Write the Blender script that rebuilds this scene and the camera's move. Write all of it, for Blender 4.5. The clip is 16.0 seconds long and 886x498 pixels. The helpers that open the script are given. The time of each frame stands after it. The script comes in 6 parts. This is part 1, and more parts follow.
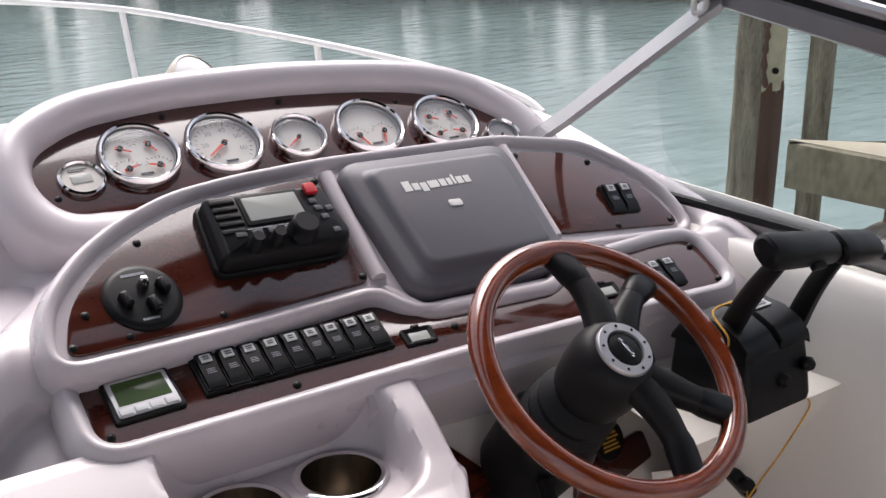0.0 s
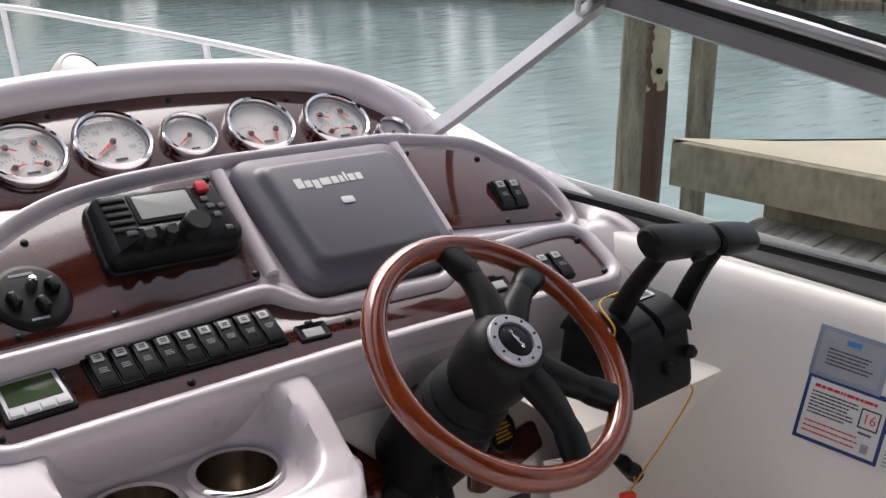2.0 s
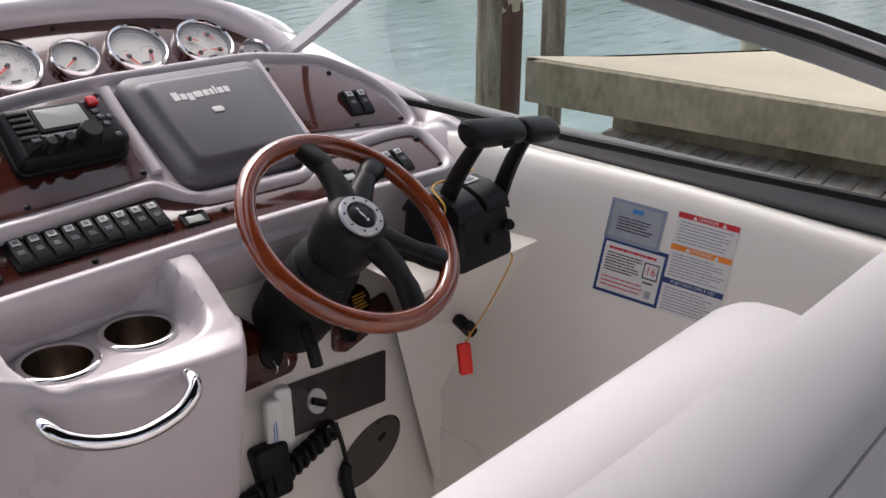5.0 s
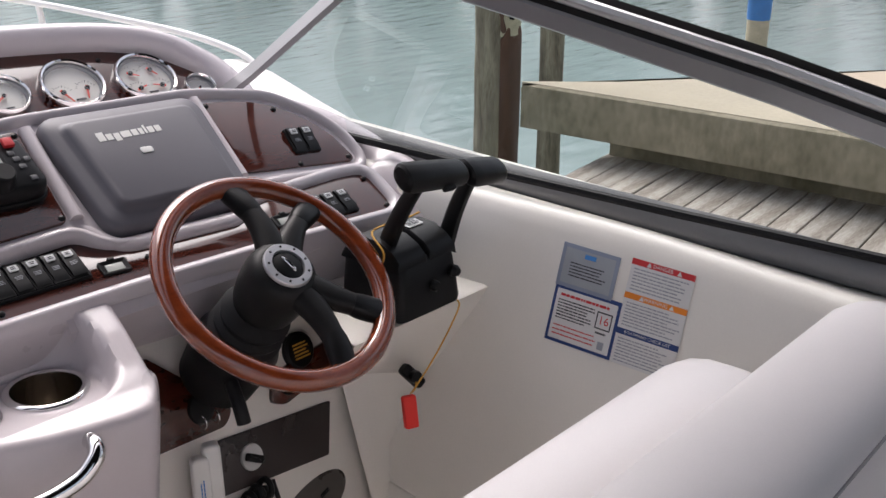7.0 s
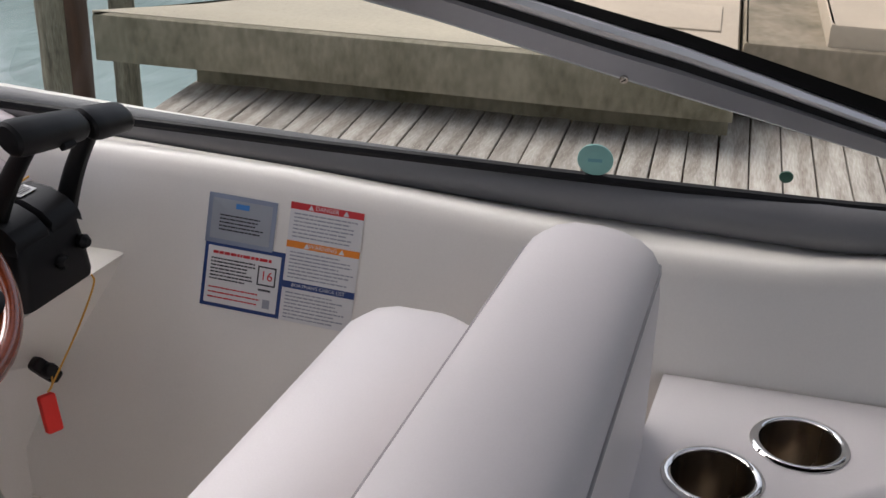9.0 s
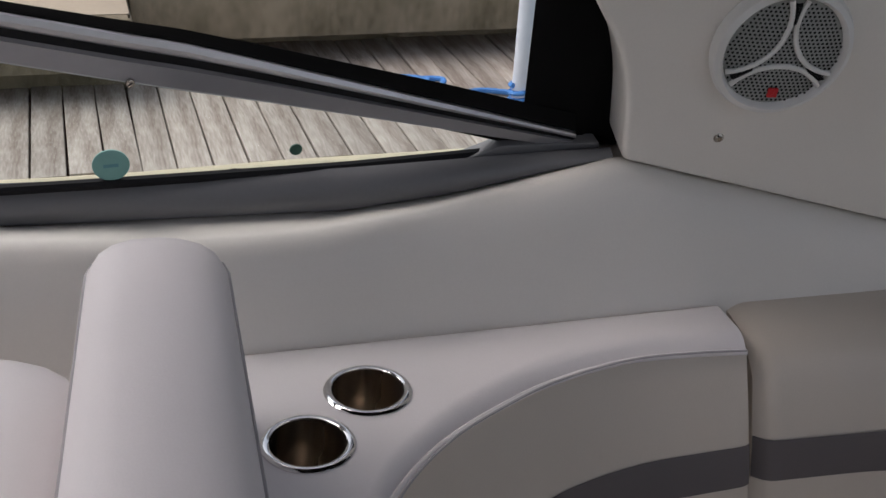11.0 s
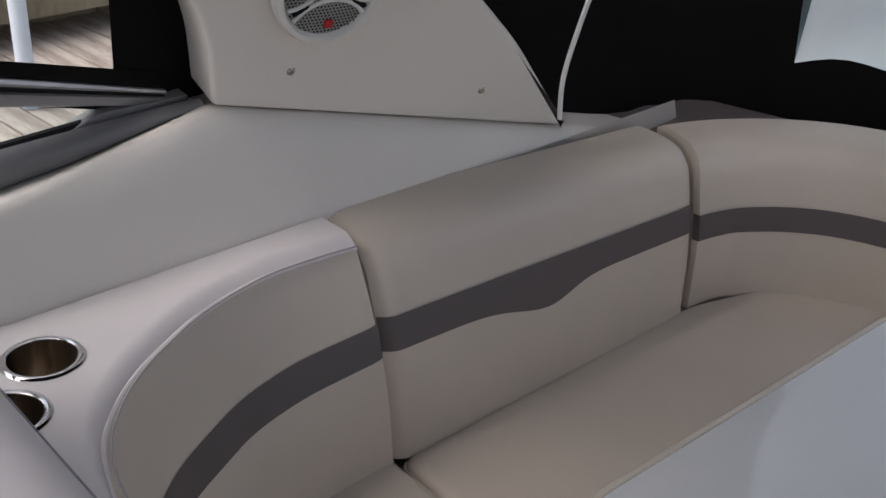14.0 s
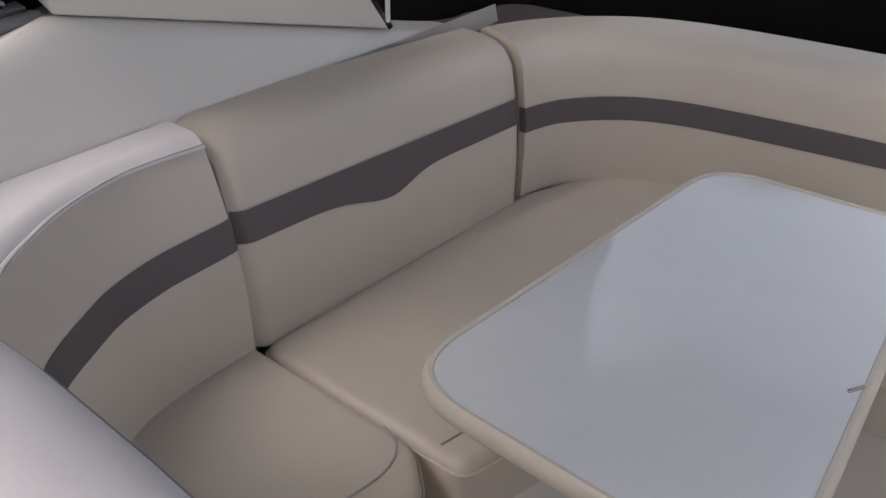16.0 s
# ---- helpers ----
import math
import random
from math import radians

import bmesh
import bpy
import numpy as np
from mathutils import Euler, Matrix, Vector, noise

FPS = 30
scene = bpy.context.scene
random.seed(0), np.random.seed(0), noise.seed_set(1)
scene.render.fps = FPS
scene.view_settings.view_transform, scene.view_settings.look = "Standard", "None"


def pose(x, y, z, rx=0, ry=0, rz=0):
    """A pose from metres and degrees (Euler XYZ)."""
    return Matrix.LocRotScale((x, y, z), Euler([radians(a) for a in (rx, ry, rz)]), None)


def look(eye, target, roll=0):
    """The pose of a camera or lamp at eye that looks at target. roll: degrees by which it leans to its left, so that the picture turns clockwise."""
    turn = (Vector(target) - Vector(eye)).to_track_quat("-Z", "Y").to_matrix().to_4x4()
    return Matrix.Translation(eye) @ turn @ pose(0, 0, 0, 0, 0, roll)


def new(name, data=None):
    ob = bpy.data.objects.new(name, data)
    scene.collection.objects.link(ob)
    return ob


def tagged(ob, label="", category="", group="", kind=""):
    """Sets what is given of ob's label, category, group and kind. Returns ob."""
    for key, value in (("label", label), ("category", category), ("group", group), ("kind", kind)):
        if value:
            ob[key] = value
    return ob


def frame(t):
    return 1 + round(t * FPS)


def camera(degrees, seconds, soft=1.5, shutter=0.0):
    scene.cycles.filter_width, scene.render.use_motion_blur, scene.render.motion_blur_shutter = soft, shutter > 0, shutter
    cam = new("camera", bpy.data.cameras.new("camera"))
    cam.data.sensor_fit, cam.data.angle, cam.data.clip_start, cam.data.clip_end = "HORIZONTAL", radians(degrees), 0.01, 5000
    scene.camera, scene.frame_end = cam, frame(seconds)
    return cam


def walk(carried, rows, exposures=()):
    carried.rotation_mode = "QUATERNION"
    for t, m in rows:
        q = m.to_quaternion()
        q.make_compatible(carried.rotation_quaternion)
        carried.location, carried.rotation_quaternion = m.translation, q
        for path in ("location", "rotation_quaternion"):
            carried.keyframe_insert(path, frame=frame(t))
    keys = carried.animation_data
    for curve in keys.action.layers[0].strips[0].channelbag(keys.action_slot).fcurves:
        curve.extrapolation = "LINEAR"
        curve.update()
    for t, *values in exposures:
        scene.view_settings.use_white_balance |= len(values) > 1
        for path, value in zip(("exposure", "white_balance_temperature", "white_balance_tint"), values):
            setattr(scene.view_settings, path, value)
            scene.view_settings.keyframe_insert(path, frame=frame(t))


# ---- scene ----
cam = camera(41.67, 16.0)
PATH = [
    (0, look((-0.8355, -0.8604, 1.4841), (0.2353, 0.696, 0.8275), -0.59)),
    (0.5, look((-0.8409, -0.8617, 1.4843), (0.2725, 0.6661, 0.8317), -0.19)),
    (1, look((-0.8444, -0.8648, 1.4864), (0.3109, 0.6292, 0.828), 0.24)),
    (1.5, look((-0.8427, -0.8705, 1.4851), (0.3495, 0.5978, 0.8351), 0.53)),
    (2, look((-0.8477, -0.8779, 1.4853), (0.369, 0.5675, 0.8292), 0.50)),
    (2.5, look((-0.9485, -1.0111, 1.53), (0.3111, 0.4029, 0.8864), 0.53)),
    (3, look((-1.0419, -1.109, 1.5619), (0.2489, 0.2728, 0.9105), 0.43)),
    (3.5, look((-1.0494, -1.1298, 1.5532), (0.2504, 0.2207, 0.8554), 0.44)),
    (4, look((-1.0476, -1.1323, 1.5444), (0.2539, 0.1881, 0.7944), 0.12)),
    (4.5, look((-1.0476, -1.1302, 1.5423), (0.2909, 0.1361, 0.7644), 0.44)),
    (6.8, look((-0.8836, -1.1388, 1.5388), (0.4624, 0.1451, 0.8039), -0.03)),
    (7, look((-0.8788, -1.1368, 1.5423), (0.4553, 0.1573, 0.8038), 0.13)),
    (7.5, look((-0.8468, -1.1112, 1.5349), (0.562, 0.0961, 0.7882), 0.27)),
    (8, look((-0.8151, -1.0504, 1.5191), (0.7419, -0.0631, 0.7439), 0.85)),
    (8.5, look((-0.8013, -1.0091, 1.5069), (0.8211, -0.1771, 0.685), 1.37)),
    (9, look((-0.7697, -0.9516, 1.4967), (0.9056, -0.2661, 0.646), 1.71)),
    (9.5, look((-0.761, -0.8833, 1.4968), (0.987, -0.4972, 0.605), 3.09)),
    (10, look((-0.7398, -0.7992, 1.5539), (0.9893, -0.7013, 0.5536), 4.04)),
    (10.2, look((-0.7534, -0.8115, 1.5613), (0.992, -0.7992, 0.585), 4.15)),
    (12.3, look((-0.8572, -0.7472, 1.6065), (0.8143, -1.3184, 0.6686), 3.21)),
    (12.5, look((-0.879, -0.7504, 1.6151), (0.7939, -1.3201, 0.6788), 3.26)),
    (13, look((-0.8968, -0.7488, 1.6187), (0.759, -1.3546, 0.6747), 3.77)),
    (13.5, look((-0.9001, -0.6609, 1.5971), (0.6234, -1.5743, 0.6779), 2.57)),
    (14, look((-0.9369, -0.5889, 1.5925), (0.5022, -1.6338, 0.6776), 2.19)),
    (14.5, look((-1.0047, -0.596, 1.5738), (0.4279, -1.6528, 0.6622), 2.93)),
    (15, look((-1.0164, -0.5577, 1.5789), (0.3727, -1.6354, 0.6255), 2.75)),
    (15.5, look((-1.0126, -0.5157, 1.562), (0.2388, -1.742, 0.5975), 1.95)),
    (16, look((-1.0732, -0.4846, 1.5544), (0.1693, -1.7113, 0.579), 1.94)),
]
walk(cam, PATH, [(0.0, 0.79), (4.5, 0.74), (8.0, 0.67), (9.5, 0.36), (10.0, 0.26), (12.5, 0.38), (14.0, 0.62), (16.0, 0.92)])

# ---- world and light ----
world = bpy.data.worlds.new("overcast_sky")
scene.world = world
world.use_nodes = True
wn = world.node_tree.nodes
sky = wn.new("ShaderNodeTexSky")
sky.sky_type = "NISHITA"
sky.sun_disc = False
sky.sun_elevation = radians(54)
sky.sun_rotation = radians(22)
sky.dust_density = 4.0
wn["Background"].inputs[1].default_value = 0.15
grey = wn.new("ShaderNodeHueSaturation")
grey.inputs["Saturation"].default_value = 0.46
world.node_tree.links.new(sky.outputs[0], grey.inputs["Color"])
tone = wn.new("ShaderNodeVectorMath")
tone.operation = "MULTIPLY"
tone.inputs[1].default_value = (1.03, 0.985, 1.01)
world.node_tree.links.new(grey.outputs[0], tone.inputs[0])
world.node_tree.links.new(tone.outputs[0], wn["Background"].inputs[0])
sun_data = bpy.data.lights.new("sun", "SUN")
sun_data.energy, sun_data.angle, sun_data.color = 1.3, radians(44), (1.0, 0.96, 0.97)
sun = new("sun", sun_data)
sun.matrix_world = look((2.6, 6.4, 9), (0, 0, 0))
scene.view_settings.exposure = 0.0


# ---- materials ----
def material(name, base, rough=0.5, metal=0.0, var=0.06, scale=8.0, fine=90.0, bump=0.0, coat=0.0, stretch=None, second=None, spread=0.5, rough_var=0.06, emit=0.0, per_object=0.0):
    m = bpy.data.materials.new(name)
    m.use_nodes = True
    nt = m.node_tree
    b = nt.nodes["Principled BSDF"]
    L = nt.links.new
    b.inputs["Roughness"].default_value, b.inputs["Metallic"].default_value = rough, metal
    b.inputs["Coat Weight"].default_value = coat
    if max(base) < 0.02:
        b.inputs["Specular IOR Level"].default_value = 0.22
    b.inputs["Coat Roughness"].default_value = 0.05
    tc = nt.nodes.new("ShaderNodeTexCoord")
    mp = nt.nodes.new("ShaderNodeMapping")
    L(tc.outputs["Object"], mp.inputs["Vector"])
    if stretch:
        mp.inputs["Scale"].default_value = stretch
    n1 = nt.nodes.new("ShaderNodeTexNoise")
    n1.inputs["Scale"].default_value, n1.inputs["Detail"].default_value = scale, 6
    n2 = nt.nodes.new("ShaderNodeTexNoise")
    n2.inputs["Scale"].default_value, n2.inputs["Detail"].default_value = fine, 3
    L(mp.outputs[0], n1.inputs["Vector"]), L(mp.outputs[0], n2.inputs["Vector"])
    add = nt.nodes.new("ShaderNodeMath")
    add.operation = "MULTIPLY_ADD"
    L(n2.outputs[0], add.inputs[0])
    add.inputs[1].default_value = 0.45
    L(n1.outputs[0], add.inputs[2])
    ramp = nt.nodes.new("ShaderNodeValToRGB")
    mid = 0.72
    ramp.color_ramp.elements[0].position, ramp.color_ramp.elements[1].position = mid - spread * 0.5, mid + spread * 0.5
    lo = second or [c * (1 - var) for c in base]
    hi = [min(1, c * (1 + var)) for c in base] if not second else base
    ramp.color_ramp.elements[0].color, ramp.color_ramp.elements[1].color = (*lo, 1), (*hi, 1)
    L(add.outputs[0], ramp.inputs[0])
    out = ramp.outputs[0]
    if per_object:
        oi = nt.nodes.new("ShaderNodeObjectInfo")
        hsv = nt.nodes.new("ShaderNodeHueSaturation")
        mr = nt.nodes.new("ShaderNodeMapRange")
        mr.inputs[3].default_value, mr.inputs[4].default_value = 1 - per_object, 1 + per_object
        L(oi.outputs["Random"], mr.inputs[0]), L(mr.outputs[0], hsv.inputs["Value"]), L(out, hsv.inputs["Color"])
        out = hsv.outputs[0]
    L(out, b.inputs["Base Color"])
    if rough_var:
        rr = nt.nodes.new("ShaderNodeMapRange")
        rr.inputs[1].default_value, rr.inputs[2].default_value = 0.3, 0.7
        rr.inputs[3].default_value, rr.inputs[4].default_value = max(0.02, rough - rough_var), min(1, rough + rough_var)
        L(n1.outputs[0], rr.inputs[0]), L(rr.outputs[0], b.inputs["Roughness"])
    if bump:
        bp = nt.nodes.new("ShaderNodeBump")
        bp.inputs["Strength"].default_value, bp.inputs["Distance"].default_value = min(1, bump), 0.002
        L(add.outputs[0], bp.inputs["Height"]), L(bp.outputs[0], b.inputs["Normal"])
    if emit:
        b.inputs["Emission Strength"].default_value = emit
        L(out, b.inputs["Emission Color"])
    return m


GELCOAT = material("grey_gelcoat", (0.56, 0.51, 0.525), 0.3, var=0.025, scale=3, fine=260, bump=0.02, coat=0.25)
CREAM = material("cream_gelcoat", (0.79, 0.755, 0.695), 0.42, var=0.035, scale=3, fine=300, bump=0.05, coat=0.1)
VINYL = material("white_vinyl", (0.76, 0.725, 0.72), 0.42, var=0.03, scale=5, fine=420, bump=0.16)
VINYL_TAN = material("tan_vinyl", (0.62, 0.555, 0.475), 0.45, var=0.04, scale=5, fine=420, bump=0.16)
VINYL_STRIPE = material("grey_vinyl", (0.115, 0.10, 0.10), 0.5, var=0.06, scale=5, fine=420, bump=0.16)
STITCH = material("thread", (0.40, 0.385, 0.39), 0.7, var=0.1)
WOOD = material("burl_veneer", (0.075, 0.017, 0.010), 0.10, var=0.2, scale=9, fine=60, coat=0.4, second=(0.028, 0.006, 0.004), stretch=(1, 3, 3), spread=0.7, rough_var=0.03)
RIM = material("varnished_mahogany", (0.25, 0.050, 0.015), 0.15, var=0.2, scale=14, fine=120, coat=0.9, second=(0.115, 0.020, 0.007), stretch=(1, 1, 4), spread=0.6, rough_var=0.03)
CHROME = material("chrome", (0.82, 0.81, 0.80), 0.08, metal=1, var=0.02, rough_var=0.03)
STEEL = material("brushed_steel", (0.46, 0.41, 0.35), 0.26, metal=1, var=0.08, scale=4, fine=160, stretch=(1, 1, 0.2), rough_var=0.06)
ALU = material("anodised_aluminium", (0.60, 0.60, 0.61), 0.34, metal=0.75, var=0.05)
BLACK = material("black_plastic", (0.0055, 0.0055, 0.006), 0.42, var=0.15, fine=500, bump=0.12)
LEATHER = material("black_leather", (0.011, 0.0105, 0.0105), 0.48, var=0.15, scale=20, fine=380, bump=0.25)
DARK = material("dark_opening", (0.005, 0.005, 0.005), 0.6, var=0.1)
COVER = material("charcoal_cover", (0.115, 0.11, 0.125), 0.5, var=0.06, fine=480, bump=0.14)
RAILGREY = material("grey_extrusion", (0.155, 0.155, 0.16), 0.4, var=0.06, scale=6, fine=200, bump=0.05)
FRAMEGREY = material("grey_frame", (0.30, 0.30, 0.31), 0.33, metal=0.5, var=0.05)
RUBBER = material("black_rubber", (0.008, 0.008, 0.009), 0.6, var=0.1)
CANVAS = material("black_canvas", (0.0035, 0.0033, 0.0034), 0.95, var=0.2, fine=600, bump=0.3)
DIAL = material("dial_white", (0.80, 0.79, 0.75), 0.4, var=0.02)
WHITE = material("white_plastic", (0.78, 0.77, 0.74), 0.35, var=0.03)
INK = material("dark_ink", (0.03, 0.03, 0.035), 0.6)
GREYINK = material("grey_ink", (0.30, 0.31, 0.34), 0.6)
PAPER = material("label_paper", (0.66, 0.65, 0.64), 0.5, var=0.03)
PLATE = material("blue_grey_plate", (0.26, 0.30, 0.38), 0.35, metal=0.3, var=0.05)
NAVY = material("navy_ink", (0.012, 0.04, 0.16), 0.5)
BLUE = material("blue_print", (0.05, 0.22, 0.55), 0.5)
RED = material("red_ink", (0.55, 0.02, 0.025), 0.5)
ORANGE = material("orange_ink", (0.78, 0.23, 0.015), 0.5)
NEEDLE = material("red_needle", (0.85, 0.06, 0.02), 0.4)
REDTAG = material("red_foam", (0.85, 0.03, 0.02), 0.5, var=0.05)
CORD = material("yellow_cord", (0.65, 0.34, 0.05), 0.7)
LCD = material("lcd_grey", (0.42, 0.43, 0.40), 0.2, var=0.03)
LCDGREEN = material("lcd_green", (0.035, 0.075, 0.008), 0.25, var=0.05)
ICON = material("switch_icon", (0.62, 0.62, 0.62), 0.4)
FLOORM = material("cockpit_sole", (0.30, 0.28, 0.25), 0.6, var=0.12, scale=10, fine=200, bump=0.2)
TABLE = material("white_laminate", (0.74, 0.755, 0.75), 0.14, var=0.02, coat=0.4, rough_var=0.02)
CREAMTRIM = material("cream_trim", (0.66, 0.60, 0.50), 0.4, var=0.03)
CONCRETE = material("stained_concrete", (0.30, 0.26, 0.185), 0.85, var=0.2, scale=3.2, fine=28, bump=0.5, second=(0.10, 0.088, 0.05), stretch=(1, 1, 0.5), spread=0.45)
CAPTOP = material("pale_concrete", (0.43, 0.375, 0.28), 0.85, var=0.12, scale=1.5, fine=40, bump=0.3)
PLANK = material("weathered_plank", (0.45, 0.415, 0.36), 0.85, var=0.25, scale=2.6, fine=22, bump=0.6, second=(0.17, 0.135, 0.105), stretch=(0.8, 5, 3), spread=0.42, per_object=0.16)
PILE = material("wet_pile", (0.31, 0.27, 0.19), 0.8, var=0.2, scale=5, fine=40, bump=0.6, second=(0.075, 0.055, 0.035), stretch=(3, 3, 0.5), spread=0.5)
PILEDARK = material("creosote_sleeve", (0.10, 0.05, 0.03), 0.7, var=0.3, scale=6, fine=40, bump=0.6, stretch=(3, 3, 0.5))
LOG = material("pale_log", (0.52, 0.47, 0.33), 0.8, var=0.15, scale=6, fine=50, bump=0.4, stretch=(4, 0.5, 4))
ROPE = material("blue_rope", (0.06, 0.22, 0.55), 0.8, var=0.2, fine=300, bump=0.4)
PVC = material("white_pvc", (0.66, 0.73, 0.80), 0.4, var=0.04)
TEAL = material("teal_sticker", (0.20, 0.42, 0.38), 0.4, var=0.05)
GREEN = material("dark_green_dot", (0.03, 0.10, 0.07), 0.5)


def water_material():
    m = material("harbour_water", (0.20, 0.262, 0.252), 0.09, var=0.1, scale=0.6, fine=3, rough_var=0.02)
    nt = m.node_tree
    b = nt.nodes["Principled BSDF"]
    b.inputs["IOR"].default_value = 1.33
    w = nt.nodes.new("ShaderNodeTexNoise")
    w.inputs["Scale"].default_value, w.inputs["Detail"].default_value = 2.6, 5
    mp = nt.nodes.new("ShaderNodeMapping")
    mp.inputs["Scale"].default_value = (0.8, 2.2, 1)
    tc = nt.nodes.new("ShaderNodeTexCoord")
    bp = nt.nodes.new("ShaderNodeBump")
    bp.inputs["Strength"].default_value, bp.inputs["Distance"].default_value = 0.32, 0.06
    L = nt.links.new
    L(tc.outputs["Object"], mp.inputs[0]), L(mp.outputs[0], w.inputs["Vector"]), L(w.outputs[0], bp.inputs["Height"]), L(bp.outputs[0], b.inputs["Normal"])
    return m


def glass_material(name, tint=(1, 1, 1), gloss=0.08, haze=0.0):
    m = bpy.data.materials.new(name)
    m.use_nodes = True
    nt = m.node_tree
    nt.nodes.remove(nt.nodes["Principled BSDF"])
    out = nt.nodes["Material Output"]
    tr, gl, mix = nt.nodes.new("ShaderNodeBsdfTransparent"), nt.nodes.new("ShaderNodeBsdfGlossy"), nt.nodes.new("ShaderNodeMixShader")
    tr.inputs[0].default_value = (*tint, 1)
    gl.inputs["Roughness"].default_value = 0.03 + haze
    fr = nt.nodes.new("ShaderNodeFresnel")
    fr.inputs[0].default_value = 1.45
    mul = nt.nodes.new("ShaderNodeMath")
    mul.operation = "MULTIPLY"
    mul.inputs[1].default_value = gloss / 0.08
    L = nt.links.new
    L(fr.outputs[0], mul.inputs[0]), L(mul.outputs[0], mix.inputs[0]), L(tr.outputs[0], mix.inputs[1]), L(gl.outputs[0], mix.inputs[2])
    L(mix.outputs[0], out.inputs[0])
    return m


WATER = water_material()
GLASS = glass_material("windshield_glass", (0.91, 0.955, 0.945), 0.01)
LENS = glass_material("gauge_lens", (0.97, 0.97, 0.97), 0.12)
CLEAR = glass_material("clear_vinyl", (0.95, 0.93, 0.92), 0.03, 0.03)



def milky_vinyl():
    m = glass_material("milky_vinyl", (0.9, 0.9, 0.9), 0.02, 0.1)
    nt = m.node_tree
    out = nt.nodes["Material Output"]
    before = out.inputs[0].links[0].from_socket
    tl, mix, nz = nt.nodes.new("ShaderNodeBsdfTranslucent"), nt.nodes.new("ShaderNodeMixShader"), nt.nodes.new("ShaderNodeTexNoise")
    tl.inputs[0].default_value = (0.86, 0.87, 0.87, 1)
    nz.inputs["Scale"].default_value = 3.0
    rg = nt.nodes.new("ShaderNodeMapRange")
    rg.inputs[3].default_value, rg.inputs[4].default_value = 0.45, 0.85
    L = nt.links.new
    L(nz.outputs[0], rg.inputs[0]), L(rg.outputs[0], mix.inputs[0]), L(before, mix.inputs[1]), L(tl.outputs[0], mix.inputs[2]), L(mix.outputs[0], out.inputs[0])
    return m


MILKY = milky_vinyl()

# ---- building helpers ----
BASE = {}


def thing(name, label, category, at=(0, 0, 0), group="", kind=""):
    ob = new(name)
    ob.location = at
    BASE[ob] = Vector(at)
    return tagged(ob, label, category, group, kind)


def part(name, bm, mat, parent=None, label="", smooth=True, angle=38):
    me = bpy.data.meshes.new(name)
    bmesh.ops.recalc_face_normals(bm, faces=bm.faces)
    origin = BASE.get(parent, Vector((0, 0, 0)))
    for v in bm.verts:
        v.co -= origin
    lim = radians(angle)
    for f in bm.faces:
        f.smooth = smooth
    for e in bm.edges:
        if len(e.link_faces) != 2 or e.calc_face_angle(0) > lim:
            e.smooth = False
    bm.to_mesh(me)
    bm.free()
    me.materials.append(mat)
    ob = new(name, me)
    if parent:
        ob.parent = parent
        BASE[ob] = origin
    if label:
        ob["label"] = label
    return ob


def solid(name, bm, mat, label, category, kind="", group="", **kw):
    return tagged(part(name, bm, mat, None, **kw), label, category, group, kind)


def axes_frame(o, n, u=(1, 0, 0)):
    n = Vector(n).normalized()
    u = Vector(u)
    u = (u - n * u.dot(n)).normalized()
    v = n.cross(u)
    return Matrix(((u.x, v.x, n.x, o[0]), (u.y, v.y, n.y, o[1]), (u.z, v.z, n.z, o[2]), (0, 0, 0, 1)))


def rounded(pts, radius, seg=6):
    """A closed outline with its corners rounded; radius one number or one for each corner."""
    out, n = [], len(pts)
    for i in range(n):
        p, a, b = Vector(pts[i]), Vector(pts[i - 1]), Vector(pts[(i + 1) % n])
        r = radius[i] if isinstance(radius, (list, tuple)) else radius
        da, db = (a - p), (b - p)
        k = min(r, da.length * 0.48, db.length * 0.48)
        s, e = p + da.normalized() * k, p + db.normalized() * k
        for j in range(seg + 1):
            t = j / seg
            out.append(s * (1 - t) ** 2 + p * 2 * t * (1 - t) + e * t * t)
    return out


def smooth_path(pts, n=8, closed=False):
    P = [Vector(p) for p in pts]
    out, m = [], len(P)
    for i in range(m if closed else m - 1):
        if closed:
            a, b, c, d = P[i - 1], P[i], P[(i + 1) % m], P[(i + 2) % m]
        else:
            a, b, c, d = P[max(i - 1, 0)], P[i], P[i + 1], P[min(i + 2, m - 1)]
        for j in range(n):
            t = j / n
            out.append(0.5 * (2 * b + (c - a) * t + (2 * a - 5 * b + 4 * c - d) * t * t + (3 * b - a - 3 * c + d) * t ** 3))
    if not closed:
        out.append(P[-1])
    return out


def area2(o):
    return sum(o[i - 1].x * o[i].y - o[i].x * o[i - 1].y for i in range(len(o)))


def offset(outline, d):
    """The outline moved outwards by d."""
    n, out = len(outline), []
    sgn = 1 if area2(outline) > 0 else -1
    for i in range(n):
        t = outline[(i + 1) % n] - outline[i - 1]
        t = t.normalized() if t.length > 1e-9 else Vector((1, 0))
        out.append(outline[i] + Vector((t.y, -t.x)) * d * sgn)
    return out


def grown(pts, d):
    """A polygon with its sides moved outwards by d."""
    P = [Vector(p) for p in pts]
    n = len(P)
    sgn = 1 if area2(P) > 0 else -1
    out = []
    for i in range(n):
        e0, e1 = (P[i] - P[i - 1]).normalized(), (P[(i + 1) % n] - P[i]).normalized()
        n0, n1 = Vector((e0.y, -e0.x)) * sgn, Vector((e1.y, -e1.x)) * sgn
        m = (n0 + n1) / max(0.3, 1 + n0.dot(n1))
        out.append(P[i] + m * d)
    return out


